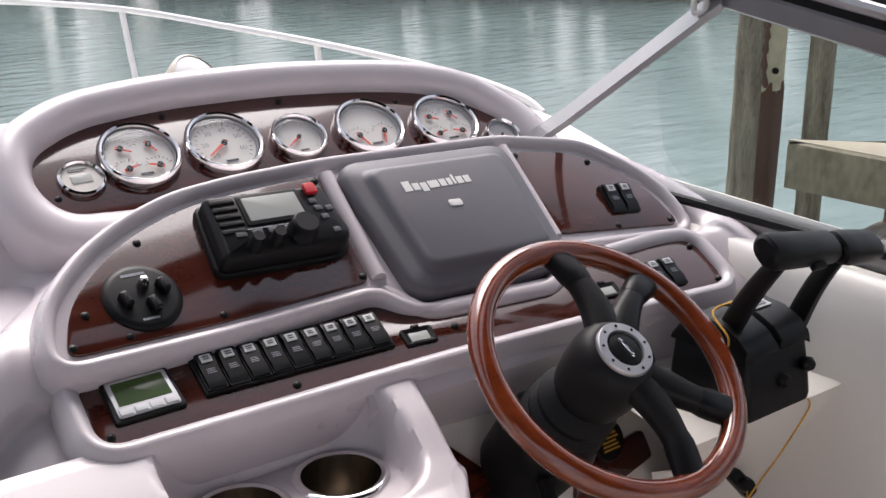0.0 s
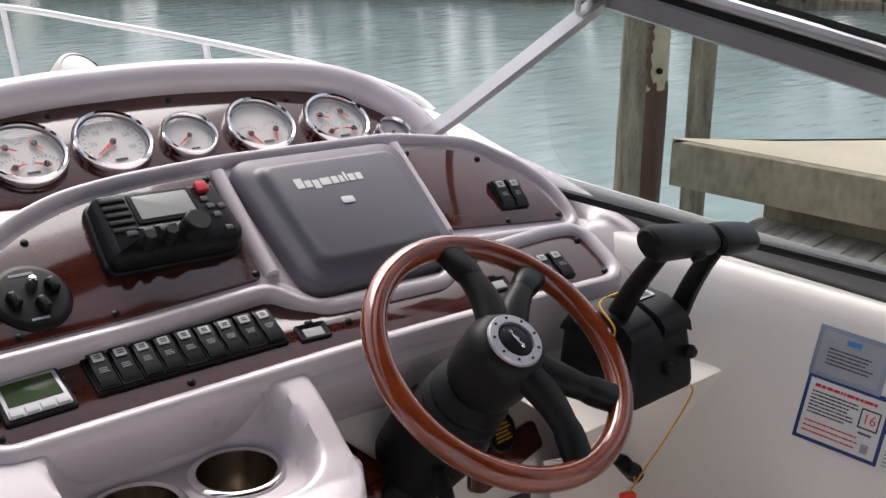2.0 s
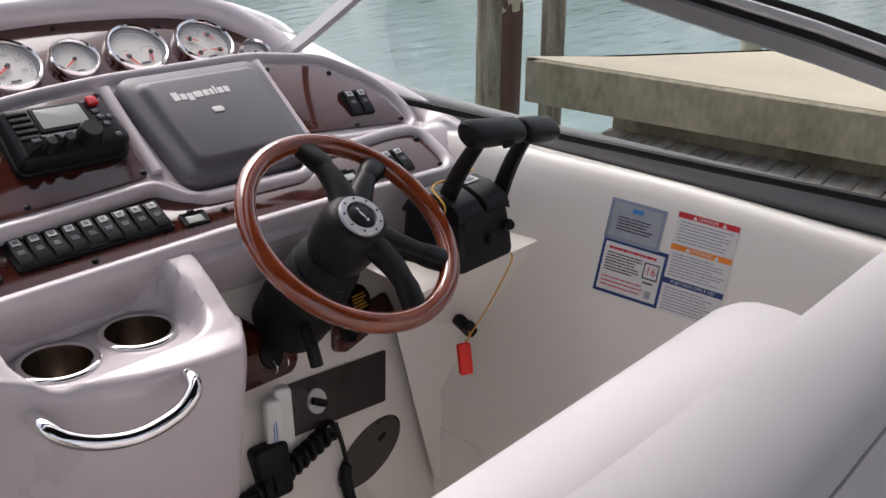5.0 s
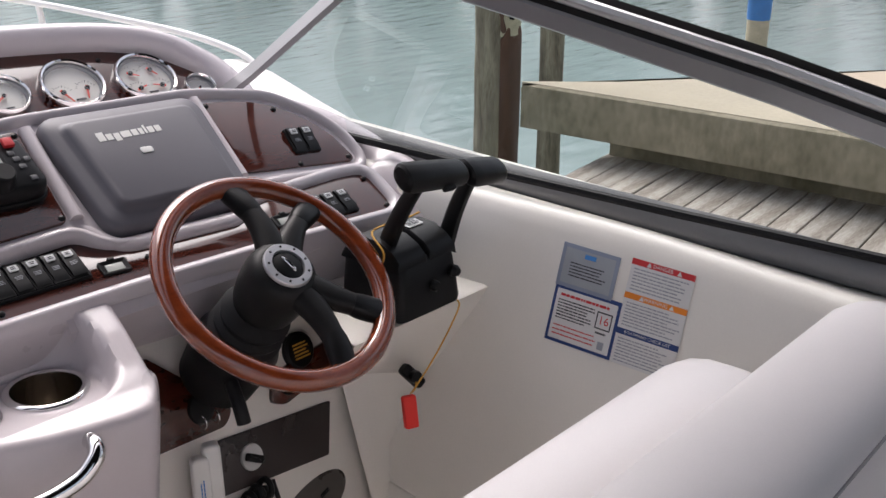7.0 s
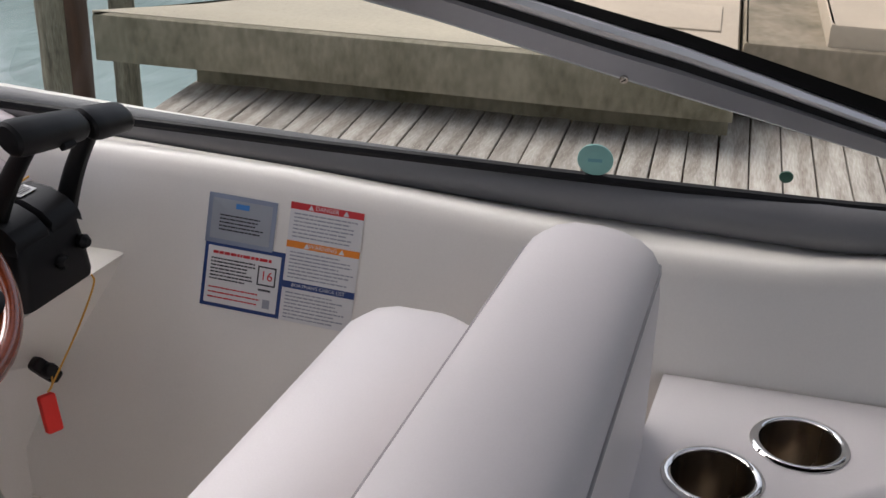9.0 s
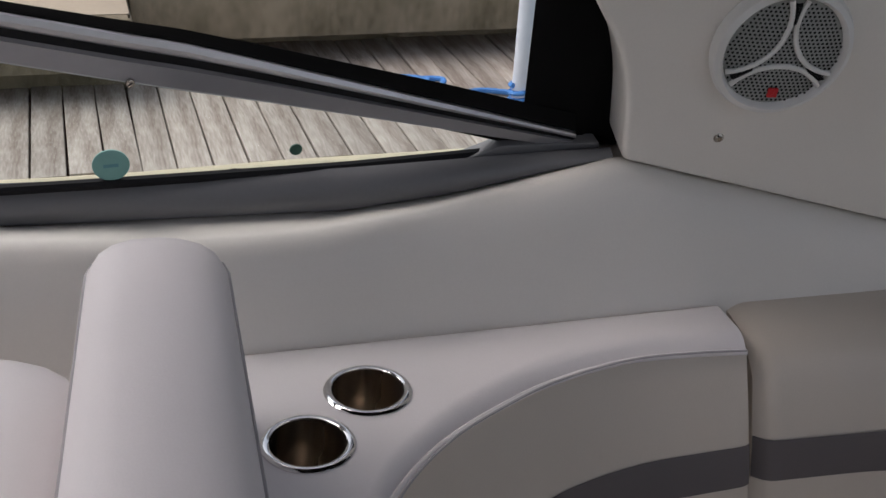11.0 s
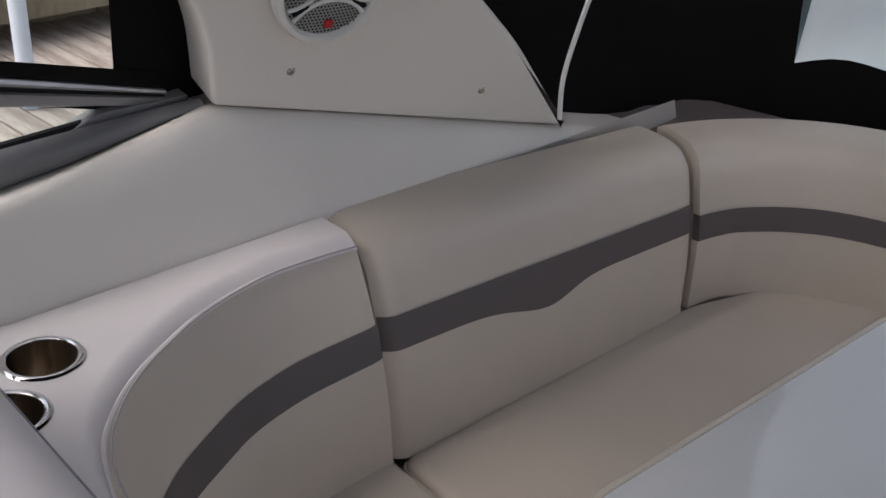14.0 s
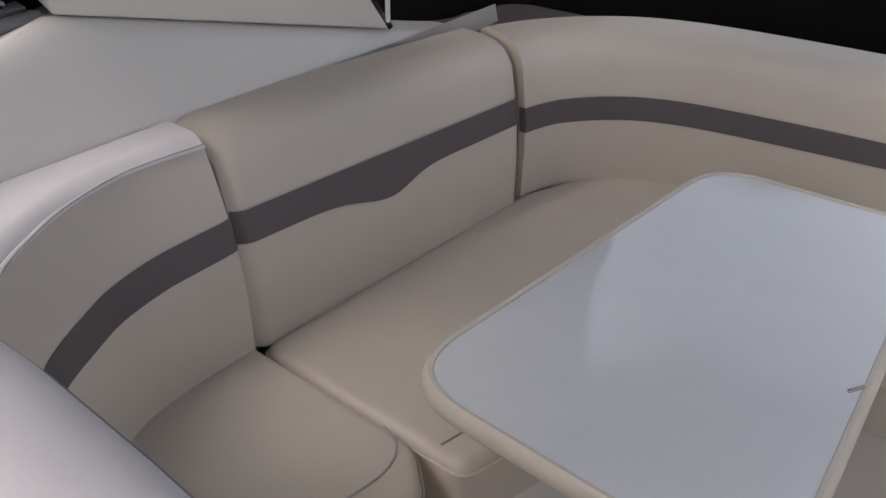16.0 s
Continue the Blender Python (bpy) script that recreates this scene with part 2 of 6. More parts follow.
def loft(loops, closed=True, caps=(False, False), bm=None):
    bm = bm or bmesh.new()
    vs = [[bm.verts.new(p) for p in l] for l in loops]
    n = len(loops[0])
    for a, b in zip(vs, vs[1:]):
        for i in range(n if closed else n - 1):
            j = (i + 1) % n
            bm.faces.new((a[i], a[j], b[j], b[i]))
    if caps[0]:
        bm.faces.new(vs[0])
    if caps[1]:
        bm.faces.new(vs[-1])
    return bm


def at_frame(M, outline, z):
    return [M @ Vector((p[0], p[1], z)) for p in outline]


def slab(M, outline, z0, z1, bev=0.002, steps=3, bm=None, hollow=False):
    """A plate of that outline, from z0 to z1 over the frame, its upper edge rounded."""
    loops = [at_frame(M, outline, z0)]
    for k in range(steps + 1):
        a = math.pi / 2 * k / steps
        loops.append(at_frame(M, offset(outline, -bev * (1 - math.cos(a))), z1 - bev + bev * math.sin(a)))
    return loft(loops, True, (not hollow, True), bm)


def lipped(M, outline, margin, depth, lip=0.008, recess=0.006):
    """A moulded body round a recessed panel: outer skirt, rounded lip, inner wall."""
    prof = [(margin + 0.006, -depth), (margin, -0.03), (margin - 0.001, -0.012), (margin - 0.004, -0.004), (margin - 0.010, lip * 0.8), (margin * 0.55, lip), (0.008, lip * 0.9), (0.003, lip * 0.55), (0.0, 0.0), (-0.002, -recess - 0.004)]
    return loft([at_frame(M, offset(outline, m), z) for m, z in prof], True, (False, True))


def box(M, sx, sy, sz, bev=0.003, r=None, bm=None):
    """A box centred on the frame's origin in x and y, from z 0 to sz, with rounded upright corners and upper edge."""
    o = rounded([(-sx / 2, -sy / 2), (sx / 2, -sy / 2), (sx / 2, sy / 2), (-sx / 2, sy / 2)], r if r is not None else bev, 4)
    return slab(M, o, 0, sz, bev, 3, bm)


def lathe(M, profile, seg=40, bm=None, capped=False):
    loops = [[M @ Vector((r * math.cos(2 * math.pi * k / seg), r * math.sin(2 * math.pi * k / seg), z)) for k in range(seg)] for r, z in profile]
    return loft(loops, True, (capped, capped), bm)


def tube(path, r, seg=10, bm=None, closed=False, caps=True):
    P = [Vector(p) for p in path]
    n = len(P)
    R = r if isinstance(r, (list, tuple)) else [r] * n
    loops, up = [], None
    for i in range(n):
        t = (P[(i + 1) % n] - P[i - 1]) if closed else (P[min(i + 1, n - 1)] - P[max(i - 1, 0)])
        t.normalize()
        if up is None:
            up = Vector((0, 0, 1)) if abs(t.z) < 0.9 else Vector((1, 0, 0))
        up = (up - t * up.dot(t)).normalized()
        w = t.cross(up)
        loops.append([P[i] + (up * math.cos(2 * math.pi * k / seg) + w * math.sin(2 * math.pi * k / seg)) * R[i] for k in range(seg)])
    if closed:
        loops.append(loops[0])
        b = loft(loops, True, (False, False), bm)
        bmesh.ops.remove_doubles(b, verts=b.verts, dist=1e-6)
        return b
    return loft(loops, True, (caps, caps), bm)


def bars(M, x0, x1, y0, y1, rows, fill=0.55, seed=1, bm=None, lift=0.0009):
    """Rows of short bars for print too small to read."""
    rnd = random.Random(seed)
    bm = bm or bmesh.new()
    h = (y1 - y0) / rows
    for k in range(rows):
        y = y1 - (k + 0.5) * h
        x, end = x0, x1 - rnd.random() * (x1 - x0) * 0.25
        while x < end:
            w = min((0.02 + 0.1 * rnd.random()) * (x1 - x0) + 0.001, end - x)
            q = [M @ Vector((a, b, lift)) for a, b in ((x, y - h * fill / 2), (x + w, y - h * fill / 2), (x + w, y + h * fill / 2), (x, y + h * fill / 2))]
            bm.faces.new([bm.verts.new(p) for p in q])
            x += w + 0.012 * (x1 - x0)
    return bm


def rect(M, x0, y0, x1, y1, z, bm=None):
    bm = bm or bmesh.new()
    bm.faces.new([bm.verts.new(M @ Vector((a, b, z))) for a, b in ((x0, y0), (x1, y0), (x1, y1), (x0, y1))])
    return bm


def lettering(name, words, M, size, mat, parent, lift=0.0012):
    cu = bpy.data.curves.new(name, "FONT")
    cu.body, cu.size, cu.align_x, cu.align_y = words, size, "CENTER", "CENTER"
    cu.resolution_u = 3
    tmp = bpy.data.objects.new(name, cu)
    scene.collection.objects.link(tmp)
    me = bpy.data.meshes.new_from_object(tmp.evaluated_get(bpy.context.evaluated_depsgraph_get()))
    bpy.data.objects.remove(tmp)
    bm = bmesh.new()
    bm.from_mesh(me)
    for v in bm.verts:
        v.co = M @ Vector((v.co.x, v.co.y, lift))
    return part(name, bm, mat, parent, smooth=False)


def screw(M, parent=None, r=0.005):
    ob = thing("panel_screw", "small dark oval-head screw holding the trim panel", "screw", M.translation, "trim screws")
    part("head", lathe(M, [(0.0004, -0.002), (r, -0.001), (r * 0.95, 0.0012), (r * 0.6, 0.0024), (0.0004, 0.0028)], 12), STEEL if parent else BLACK, ob)
    part("slot", box(M @ pose(0, 0, 0.0022, 0, 0, 35), r * 1.1, r * 0.25, 0.0009, 0.0002), DARK, ob)
    return ob


# ---- hull, sole, coaming ----
def lerp_table(y, table):
    for (a, va), (b, vb) in zip(table, table[1:]):
        if (a >= y >= b) or (a <= y <= b):
            t = (y - a) / (b - a)
            return va + (vb - va) * t
    return table[0][1] if abs(y - table[0][0]) < abs(y - table[-1][0]) else table[-1][1]


def wall_x(y, z):
    return 0.422 + 0.30 * (z - 0.85) - 0.145 * (y + 0.23)


def crease_z(y):
    return lerp_table(y, [(0.6, 0.95), (0.05, 0.940), (-0.22, 0.934), (-0.45, 0.917), (-0.7, 0.898), (-0.85, 0.897), (-1.0, 0.911), (-1.17, 0.944), (-1.27, 0.962), (-2.1, 0.75), (-2.4, 0.68)])


def rail_x(y):
    return 0.567 - 0.115 * (y + 0.6)


def rail_low(y):
    return lerp_table(y, [(0.7, 0.95), (0.07, 0.924), (-0.25, 0.912), (-0.53, 0.903), (-0.9, 0.898), (-1.05, 0.915), (-1.2, 0.945), (-1.3, 0.96)])


def rail_high(y):
    return lerp_table(y, [(0.7, 0.99), (0.07, 0.967), (-0.25, 0.96), (-0.59, 0.956), (-0.9, 0.955), (-1.05, 0.96), (-1.2, 0.965), (-1.3, 0.965)])


def glass_x(y, z):
    return 0.5953 - (0.1638 * (y + 0.8015) + 0.2154 * (z - 1.0058)) / 0.9627


def header_z(y):
    return lerp_table(y, [(0.6, 1.36), (0.22, 1.277), (-0.09, 1.219), (-0.415, 1.154), (-0.641, 1.098), (-0.8, 1.062), (-1.0, 1.014), (-1.125, 0.984), (-1.25, 0.954)])


def hull_section(y):
    zc = crease_z(y)
    pts = [Vector((wall_x(y, z), y, z)) for z in (-0.3, 0.0, 0.2, 0.4, 0.6, 0.75, zc - 0.06, zc - 0.02)]
    x = wall_x(y, zc)
    if y > -1.27:
        k = min(1, max(0, (y + 1.27) / 0.2))
        xr, zr = rail_x(y) + 0.01, rail_low(y)
        pts += [Vector((x + 0.004, y, zc - 0.006)), Vector((x + 0.013, y, zc + 0.003)), Vector((x + 0.024, y, zc + 0.004)), Vector((max(xr - 0.02, x + 0.03), y, zr * 0.6 + (zc + 0.004) * 0.4)), Vector((max(xr, x + 0.04), y, zr - 0.002)), Vector((xr + 0.05, y, zr + 0.01 * k))]
    else:
        pts += [Vector((x + 0.006, y, zc - 0.008)), Vector((x + 0.016, y, zc)), Vector((x + 0.03, y, zc + 0.002)), Vector((x + 0.05, y, zc + 0.002)), Vector((x + 0.08, y, zc + 0.002)), Vector((x + 0.11, y, zc))]
    e = pts[-1]
    pts += [Vector((e.x + 0.10, y, e.z - 0.02)), Vector((e.x + 0.16, y, e.z - 0.12)), Vector((e.x + 0.12, y, -0.3))]
    return pts


STATIONS = [0.62 - 0.04 * k for k in range(76)]
solid("wall_starboard", loft([hull_section(y) for y in STATIONS], False), CREAM, "cream moulded gelcoat hull side with a rounded coaming ledge", "wall", "structure", angle=60)

floor_bm = box(Matrix.Translation((-0.5, -1.3, -0.05)), 2.8, 4.4, 0.05, 0.002)
solid("floor", floor_bm, FLOORM, "beige non-slip moulded cockpit sole", "floor", "structure")
# port side, seen by nothing but light: added at a height that blocks low light
solid("wall_port", slab(axes_frame((-1.75, -1.2, 0), (1, 0, 0), (0, 1, 0)), [Vector(p) for p in ((-1.9, -0.3), (1.5, -0.3), (1.5, 1.02), (-1.9, 1.02))], -0.12, 0, 0.01), CREAM, "plain cream port hull side, unseen, added to block low light", "wall", "structure")

# ---- windshield ----
RAIL_Y = [0.62 - 0.03 * k for k in range(64)]


def rail_section(y):
    x, a, b = rail_x(y), rail_low(y), rail_high(y) + 0.004
    h = b - a
    return [Vector((x + dx, y, a + dz * h)) for dx, dz in ((0.012, 0), (0.0, 0.06), (-0.008, 0.2), (-0.010, 0.45), (-0.006, 0.72), (0.004, 0.92), (0.010, 1.0), (0.016, 0.9), (0.03, 0))]


windshield = thing("windshield", "side windshield of clear curved glass in a grey metal frame", "windshield", (0.58, -0.6, 0.93), kind="structure")
part("base_rail", loft([rail_section(y) for y in RAIL_Y], True, (True, True)), RAILGREY, windshield, "dull grey moulded base rail", angle=50)
part("base_gasket", tube([(glass_x(y, rail_high(y)) - 0.004, y, rail_high(y) + 0.002) for y in RAIL_Y[:-4]], 0.0075, 8), RUBBER, windshield, "black rubber gasket")


def header_at(y, drop, out):
    z = header_z(y) + drop
    return Vector((glass_x(y, z) + out, y, z))


HEAD_Y = [0.34 - 0.03 * k for k in range(53)]
glass_loops = [[Vector((glass_x(y, z), y, z)) for z in (rail_high(y) - 0.004, max(header_z(y) + 0.006, rail_high(y)))] for y in HEAD_Y]
pane = part("glass_pane", loft(glass_loops, False), GLASS, windshield, "clear slightly green glass")
pane.visible_shadow = False


def strip(prof, ys=HEAD_Y):
    return loft([[header_at(y, d * min(1, max(0.35, (y + 1.6) / 0.9)), o) for d, o in prof] for y in ys], True, (True, True))


part("header_frame", strip([(0.0, 0.012), (0.0, -0.006), (0.004, -0.011), (0.030, -0.011), (0.034, -0.006), (0.034, 0.012)]), FRAMEGREY, windshield, "grey aluminium header bar")
part("header_gasket", strip([(0.034, 0.012), (0.034, -0.006), (0.046, -0.007), (0.046, 0.012)]), RUBBER, windshield, "black rubber insert")
part("header_trim", strip([(0.046, 0.014), (0.046, -0.008), (0.050, -0.014), (0.057, -0.016), (0.064, -0.013), (0.067, -0.004), (0.067, 0.014)]), ALU, windshield, "bright silver rounded trim")
J = header_at(0.22, 0.01, -0.004)
post_path = [J + Vector((0.0, 0.0, 0.02)), J, Vector((0.31, 0.475, 1.088)), Vector((0.27, 0.64, 0.965))]
part("front_post", loft([[p + Vector(d) for d in ((-0.016, -0.02, -0.002), (0.012, 0.012, 0.012), (0.022, 0.018, 0.004), (-0.004, -0.014, -0.012))] for p in post_path], True, (True, True)), FRAMEGREY, windshield, "grey front post")
for p in ((0.547, -0.641, 1.101), (0.655, -1.13, 0.957)):
    Ms = axes_frame((glass_x(p[1], p[2]) - 0.013, p[1], p[2]), (-0.96, -0.16, -0.2), (0, 1, 0))
    screw(Ms, windshield, 0.0055)
fit_bm = slab(axes_frame((glass_x(-1.13, 0.955) - 0.012, -1.13, 0.957), (-0.96, -0.16, -0.2), (0, -1, 0)), rounded([(-0.10, -0.006), (0.13, 0.0), (0.13, 0.012), (-0.02, 0.022)], 0.006), -0.02, 0.003, 0.002)
part("corner_plate", fit_bm, RAILGREY, windshield, "dull grey corner plate")
disc = thing("suction_disc", "round translucent teal sticker on the windshield glass", "sticker", (0.56, -0.608, 0.982))
part("disc", lathe(axes_frame((glass_x(-0.608, 0.986) - 0.004, -0.608, 0.985), (-0.96, -0.16, -0.2), (0, 1, 0)), [(0.0005, -0.001), (0.0225, -0.001), (0.0225, 0.001), (0.0205, 0.0022), (0.0005, 0.0018)], 36), TEAL, disc)
part("print", rect(axes_frame((glass_x(-0.608, 0.986) - 0.004, -0.608, 0.985), (-0.96, -0.16, -0.2), (0, -1, 0)), -0.009, -0.002, 0.009, 0.003, 0.0026), material("teal_print", (0.12, 0.30, 0.33), 0.5), disc)
dot = thing("round_dot", "small dark green round dot on the glass", "sticker", (0.6, -0.835, 0.989))
part("dot", lathe(axes_frame((glass_x(-0.835, 0.989) - 0.003, -0.835, 0.989), (-0.96, -0.16, -0.2), (0, 1, 0)), [(0.0004, -0.0006), (0.0085, -0.0006), (0.008, 0.001), (0.0004, 0.0012)], 24), GREEN, dot)

tie = thing("tie_cord", "short white knotted cord tied round the windshield header", "cord", header_at(0.235, 0.03, -0.02))
T0 = header_at(0.235, 0.0, -0.016)
part("loop", tube(smooth_path([T0 + Vector(p) for p in ((0, 0.0, 0.075), (-0.006, 0.004, 0.055), (0.0, 0.010, 0.035), (-0.006, -0.008, 0.018), (0.0, -0.006, -0.006), (-0.006, 0.008, -0.012), (-0.004, 0.010, 0.010), (-0.008, -0.004, 0.024), (-0.004, -0.010, 0.045))], 6), 0.0042, 8), WHITE, tie)
part("knot", lathe(Matrix.Translation(T0 + Vector((-0.006, 0.0, 0.020))), [(0.0005, -0.010), (0.008, -0.006), (0.010, 0.0), (0.008, 0.006), (0.0005, 0.010)], 12), WHITE, tie)

# ---- canvas top and curtains ----
canopy = thing("canvas_top", "black canvas curtains with clear vinyl windows and an unseen light-shaping roof", "canopy", (0, -1.5, 2.0), kind="structure")
# unseen overhead cloth, kept narrow so sky light reaches the lounge
top_loops = []
for k in range(20):
    y = -1.5 - 1.9 * k / 19
    top_loops.append([Vector((x, y, 1.98 - 0.10 * abs(x + 0.5) ** 2 + 0.02 * math.sin(5 * y + 3))) for x in (-0.3, -0.1, 0.1, 0.3, 0.62)])
part("unseen_roof_cloth", loft(top_loops, False), CANVAS, canopy)
# unseen full-width cloth, sized to keep light off the helm seat and pod
helm_loops = [[Vector((x, y, 1.98 - 0.10 * abs(x + 0.5) ** 2)) for x in (-1.9, -1.3, -0.7, -0.1, 0.3, 0.62)] for y in (0.02, -0.15, -0.35, -0.55, -0.75, -1.1, -1.5)]
part("unseen_helm_cloth", loft(helm_loops, False), CANVAS, canopy)
# added unseen strip that blocks sky, so the burl panels reflect dark
part("unseen_front_blocker", loft([[Vector((x, y, 1.98 - 0.10 * abs(x + 0.5) ** 2)) for x in (-1.9, -1.3, -0.7, -0.1, 0.3, 0.62)] for y in (0.45, 0.34, 0.22)], False), CANVAS, canopy)

def curtain_point(y, k):
    """k 0 at the header, 1 at the roof's edge."""
    lo = header_at(max(y, -1.25), 0.062 * min(1, max(0.35, (y + 1.6) / 0.9)), 0.0) if y > -1.25 else Vector((0.70, y, 0.95))
    hi = Vector((0.62, y, 1.86))
    p = lo.lerp(hi, k)
    return Vector((p.x, y, p.z))


CUR_Y = [0.34 - 0.04 * k for k in range(40)]
low_edge = lambda y: 0.018 + 0.012 * min(1, max(0, (-0.5 - y) / 0.5))
part("curtain_hem", loft([[curtain_point(y, 0.0) + Vector((0.010, 0, -0.042)), curtain_point(y, 0.0) + Vector((-0.004 + 0.002 * math.sin(40 * y), 0, 0.0)), curtain_point(y, 0.006) + Vector((-0.010, 0, 0)), curtain_point(y, 0.013) + Vector((-0.006 + 0.003 * math.sin(60 * y), 0, 0)), curtain_point(y, low_edge(y))] for y in CUR_Y], False), CANVAS, canopy)
win = [y for y in CUR_Y if y > -1.14]
vinyl = part("vinyl_window", loft([[curtain_point(y, low_edge(y)), curtain_point(y, 0.9)] for y in win + [-1.142]], False), CLEAR, canopy, "clear vinyl window")
vinyl.visible_shadow = False
part("curtain_top", loft([[curtain_point(y, 0.9), curtain_point(y, 1.0)] for y in CUR_Y], False), CANVAS, canopy)
side_y = [-1.142 - 0.03 * k for k in range(9)]
part("curtain_panel", loft([[curtain_point(max(y, -1.25), 0.0) + Vector((0.01, y - max(y, -1.25), -0.05)), curtain_point(max(y, -1.25), 0.3) + Vector((0.01 * math.sin(50 * y), y - max(y, -1.25), 0)), curtain_point(max(y, -1.25), 0.6) + Vector((0.012 * math.sin(37 * y + 1), y - max(y, -1.25), 0)), curtain_point(max(y, -1.25), 1.0) + Vector((0, y - max(y, -1.25), 0))] for y in side_y], False), CANVAS, canopy)
# added black sheet out of view, cuts light from port onto the dash
part("unseen_port_blocker", loft([[Vector((-1.9, y, 1.80)), Vector((-1.9, y, 1.2))] for y in (0.22, -0.2, -0.6)], False), CANVAS, canopy)
AFT = smooth_path([(0.80, -1.36), (0.80, -1.8), (0.79, -2.2), (0.74, -2.5), (0.63, -2.73), (0.44, -2.88), (0.1, -3.0), (-0.6, -3.15), (-1.9, -3.35)], 6)
cols = {"low": [], "win": [], "top": []}
for i, p in enumerate(AFT):
    wob = 0.012 * math.sin(3.1 * i)
    zb = 0.55
    zl = 0.80 + 0.01 * math.sin(i * 0.8) if p.y < -2.68 else 1.86
    cols["low"].append([Vector((p.x + wob, p.y, zb)), Vector((p.x + wob * 0.5, p.y, (zb + zl) / 2)), Vector((p.x, p.y, zl))])
    cols["top"].append([Vector((p.x * 0.85, p.y, 1.7)), Vector((p.x * 0.8, p.y + 0.05, 1.95))])
    if p.y < -2.68:
        cols["win"].append([Vector((p.x, p.y, zl)), Vector((p.x * 0.85, p.y, 1.7))])
part("aft_curtain", loft(cols["low"], False), CANVAS, canopy)
part("aft_curtain_top", loft(cols["top"], False), CANVAS, canopy)
aw = part("aft_vinyl_window", loft(cols["win"], False), MILKY, canopy, "milky clear vinyl window")
aw.visible_shadow = False

# ---- helm console ----
LP = axes_frame((0, 0.2, 0.931), (0, -0.43, 0.903))
MP = axes_frame((-0.164, 0.285, 0.989), (0.05, -0.575, 0.815))
GP = axes_frame((0.273, 0.579, 1.045), (0, -0.55, 0.835))

low_outline = rounded([(-0.535, -0.024), (-0.12, -0.026), (0.10, -0.034), (0.345, -0.048), (0.352, 0.044), (0.30, 0.050), (0.13, 0.046), (0.085, 0.014), (-0.115, 0.026), (-0.152, 0.088), (-0.20, 0.090), (-0.53, 0.085)], [0.03, 0.03, 0.03, 0.03, 0.05, 0.02, 0.03, 0.02, 0.03, 0.025, 0.03, 0.035], 7)
vhf_outline = rounded([(-0.372, -0.022), (-0.19, -0.018), (0.006, -0.006), (0.016, 0.167), (-0.096, 0.160), (-0.175, 0.149), (-0.249, 0.121), (-0.301, 0.088), (-0.350, 0.040)], [0.02, 0.03, 0.012, 0.012, 0.05, 0.05, 0.05, 0.05, 0.04], 6)
right_outline = rounded([(0.322, 0.006), (0.542, -0.020), (0.530, 0.05), (0.49, 0.104), (0.445, 0.136), (0.39, 0.152), (0.33, 0.158)], [0.01, 0.018, 0.05, 0.05, 0.05, 0.04, 0.012], 6)
mid_outline = rounded([(-0.385, -0.030), (-0.19, -0.026), (0.010, -0.014), (0.045, -0.055), (0.30, -0.060), (0.33, -0.012), (0.55, -0.030), (0.548, 0.04), (0.52, 0.09), (0.455, 0.148), (0.32, 0.176), (0.03, 0.178), (-0.10, 0.170), (-0.185, 0.158), (-0.258, 0.130), (-0.315, 0.094), (-0.368, 0.04)], 0.03, 5)
gauge_outline = rounded([(-0.70, -0.005), (-0.56, -0.02), (-0.33, -0.01), (0.0, -0.035), (0.045, -0.03), (0.028, 0.032), (-0.038, 0.102), (-0.115, 0.13), (-0.201, 0.145), (-0.329, 0.160), (-0.514, 0.163), (-0.64, 0.148), (-0.715, 0.105), (-0.725, 0.045)], [0.04, 0.05, 0.05, 0.03, 0.03, 0.05, 0.06, 0.06, 0.06, 0.06, 0.06, 0.05, 0.05, 0.05], 6)

console = thing("helm_console", "pale grey moulded gelcoat helm console with glossy burl panels", "helm console", (-0.1, 0.25, 0.0))
part("lower_pod", lipped(LP, low_outline, 0.026, 0.10, 0.007), GELCOAT, console, angle=50)
part("lower_panel", slab(LP, offset(low_outline, -0.0015), -0.009, -0.003, 0.001), WOOD, console, "glossy dark red burl panel")


def pod_skin(outline, M, margin, depth, lip):
    prof = [(margin + 0.010, -depth), (margin + 0.002, -0.04), (margin, -0.014), (margin - 0.003, -0.004), (margin - 0.008, lip * 0.8), (margin * 0.5, lip), (0.006, lip * 0.9), (0.002, lip * 0.5), (0.0, 0.0), (-0.002, -0.006)]
    return loft([at_frame(M, offset(outline, m), z) for m, z in prof], True, (False, True))


part("middle_pod", pod_skin(mid_outline, MP, 0.020, 0.13, 0.006), GELCOAT, console, angle=50)
part("radio_panel", slab(MP, vhf_outline, -0.012, -0.002, 0.001), WOOD, console, "glossy dark red burl panel")
part("switch_panel", slab(MP, right_outline, -0.012, -0.002, 0.001), WOOD, console, "glossy dark red burl panel")
# raised moulding between the panels
for a, b in (((0.020, -0.004), (0.028, 0.166)), ((0.312, 0.0), (0.322, 0.168))):
    part("panel_divider", tube([MP @ Vector((*a, -0.004)), MP @ Vector((*b, -0.004))], 0.011, 10), GELCOAT, console)

# upper pod with its hood over the gauges
hood_prof = [(0.075, -0.30), (0.062, -0.06), (0.058, 0.0), (0.050, 0.016), (0.036, 0.026), (0.022, 0.027), (0.010, 0.020), (0.003, 0.008), (0.0, -0.002), (-0.002, -0.010)]


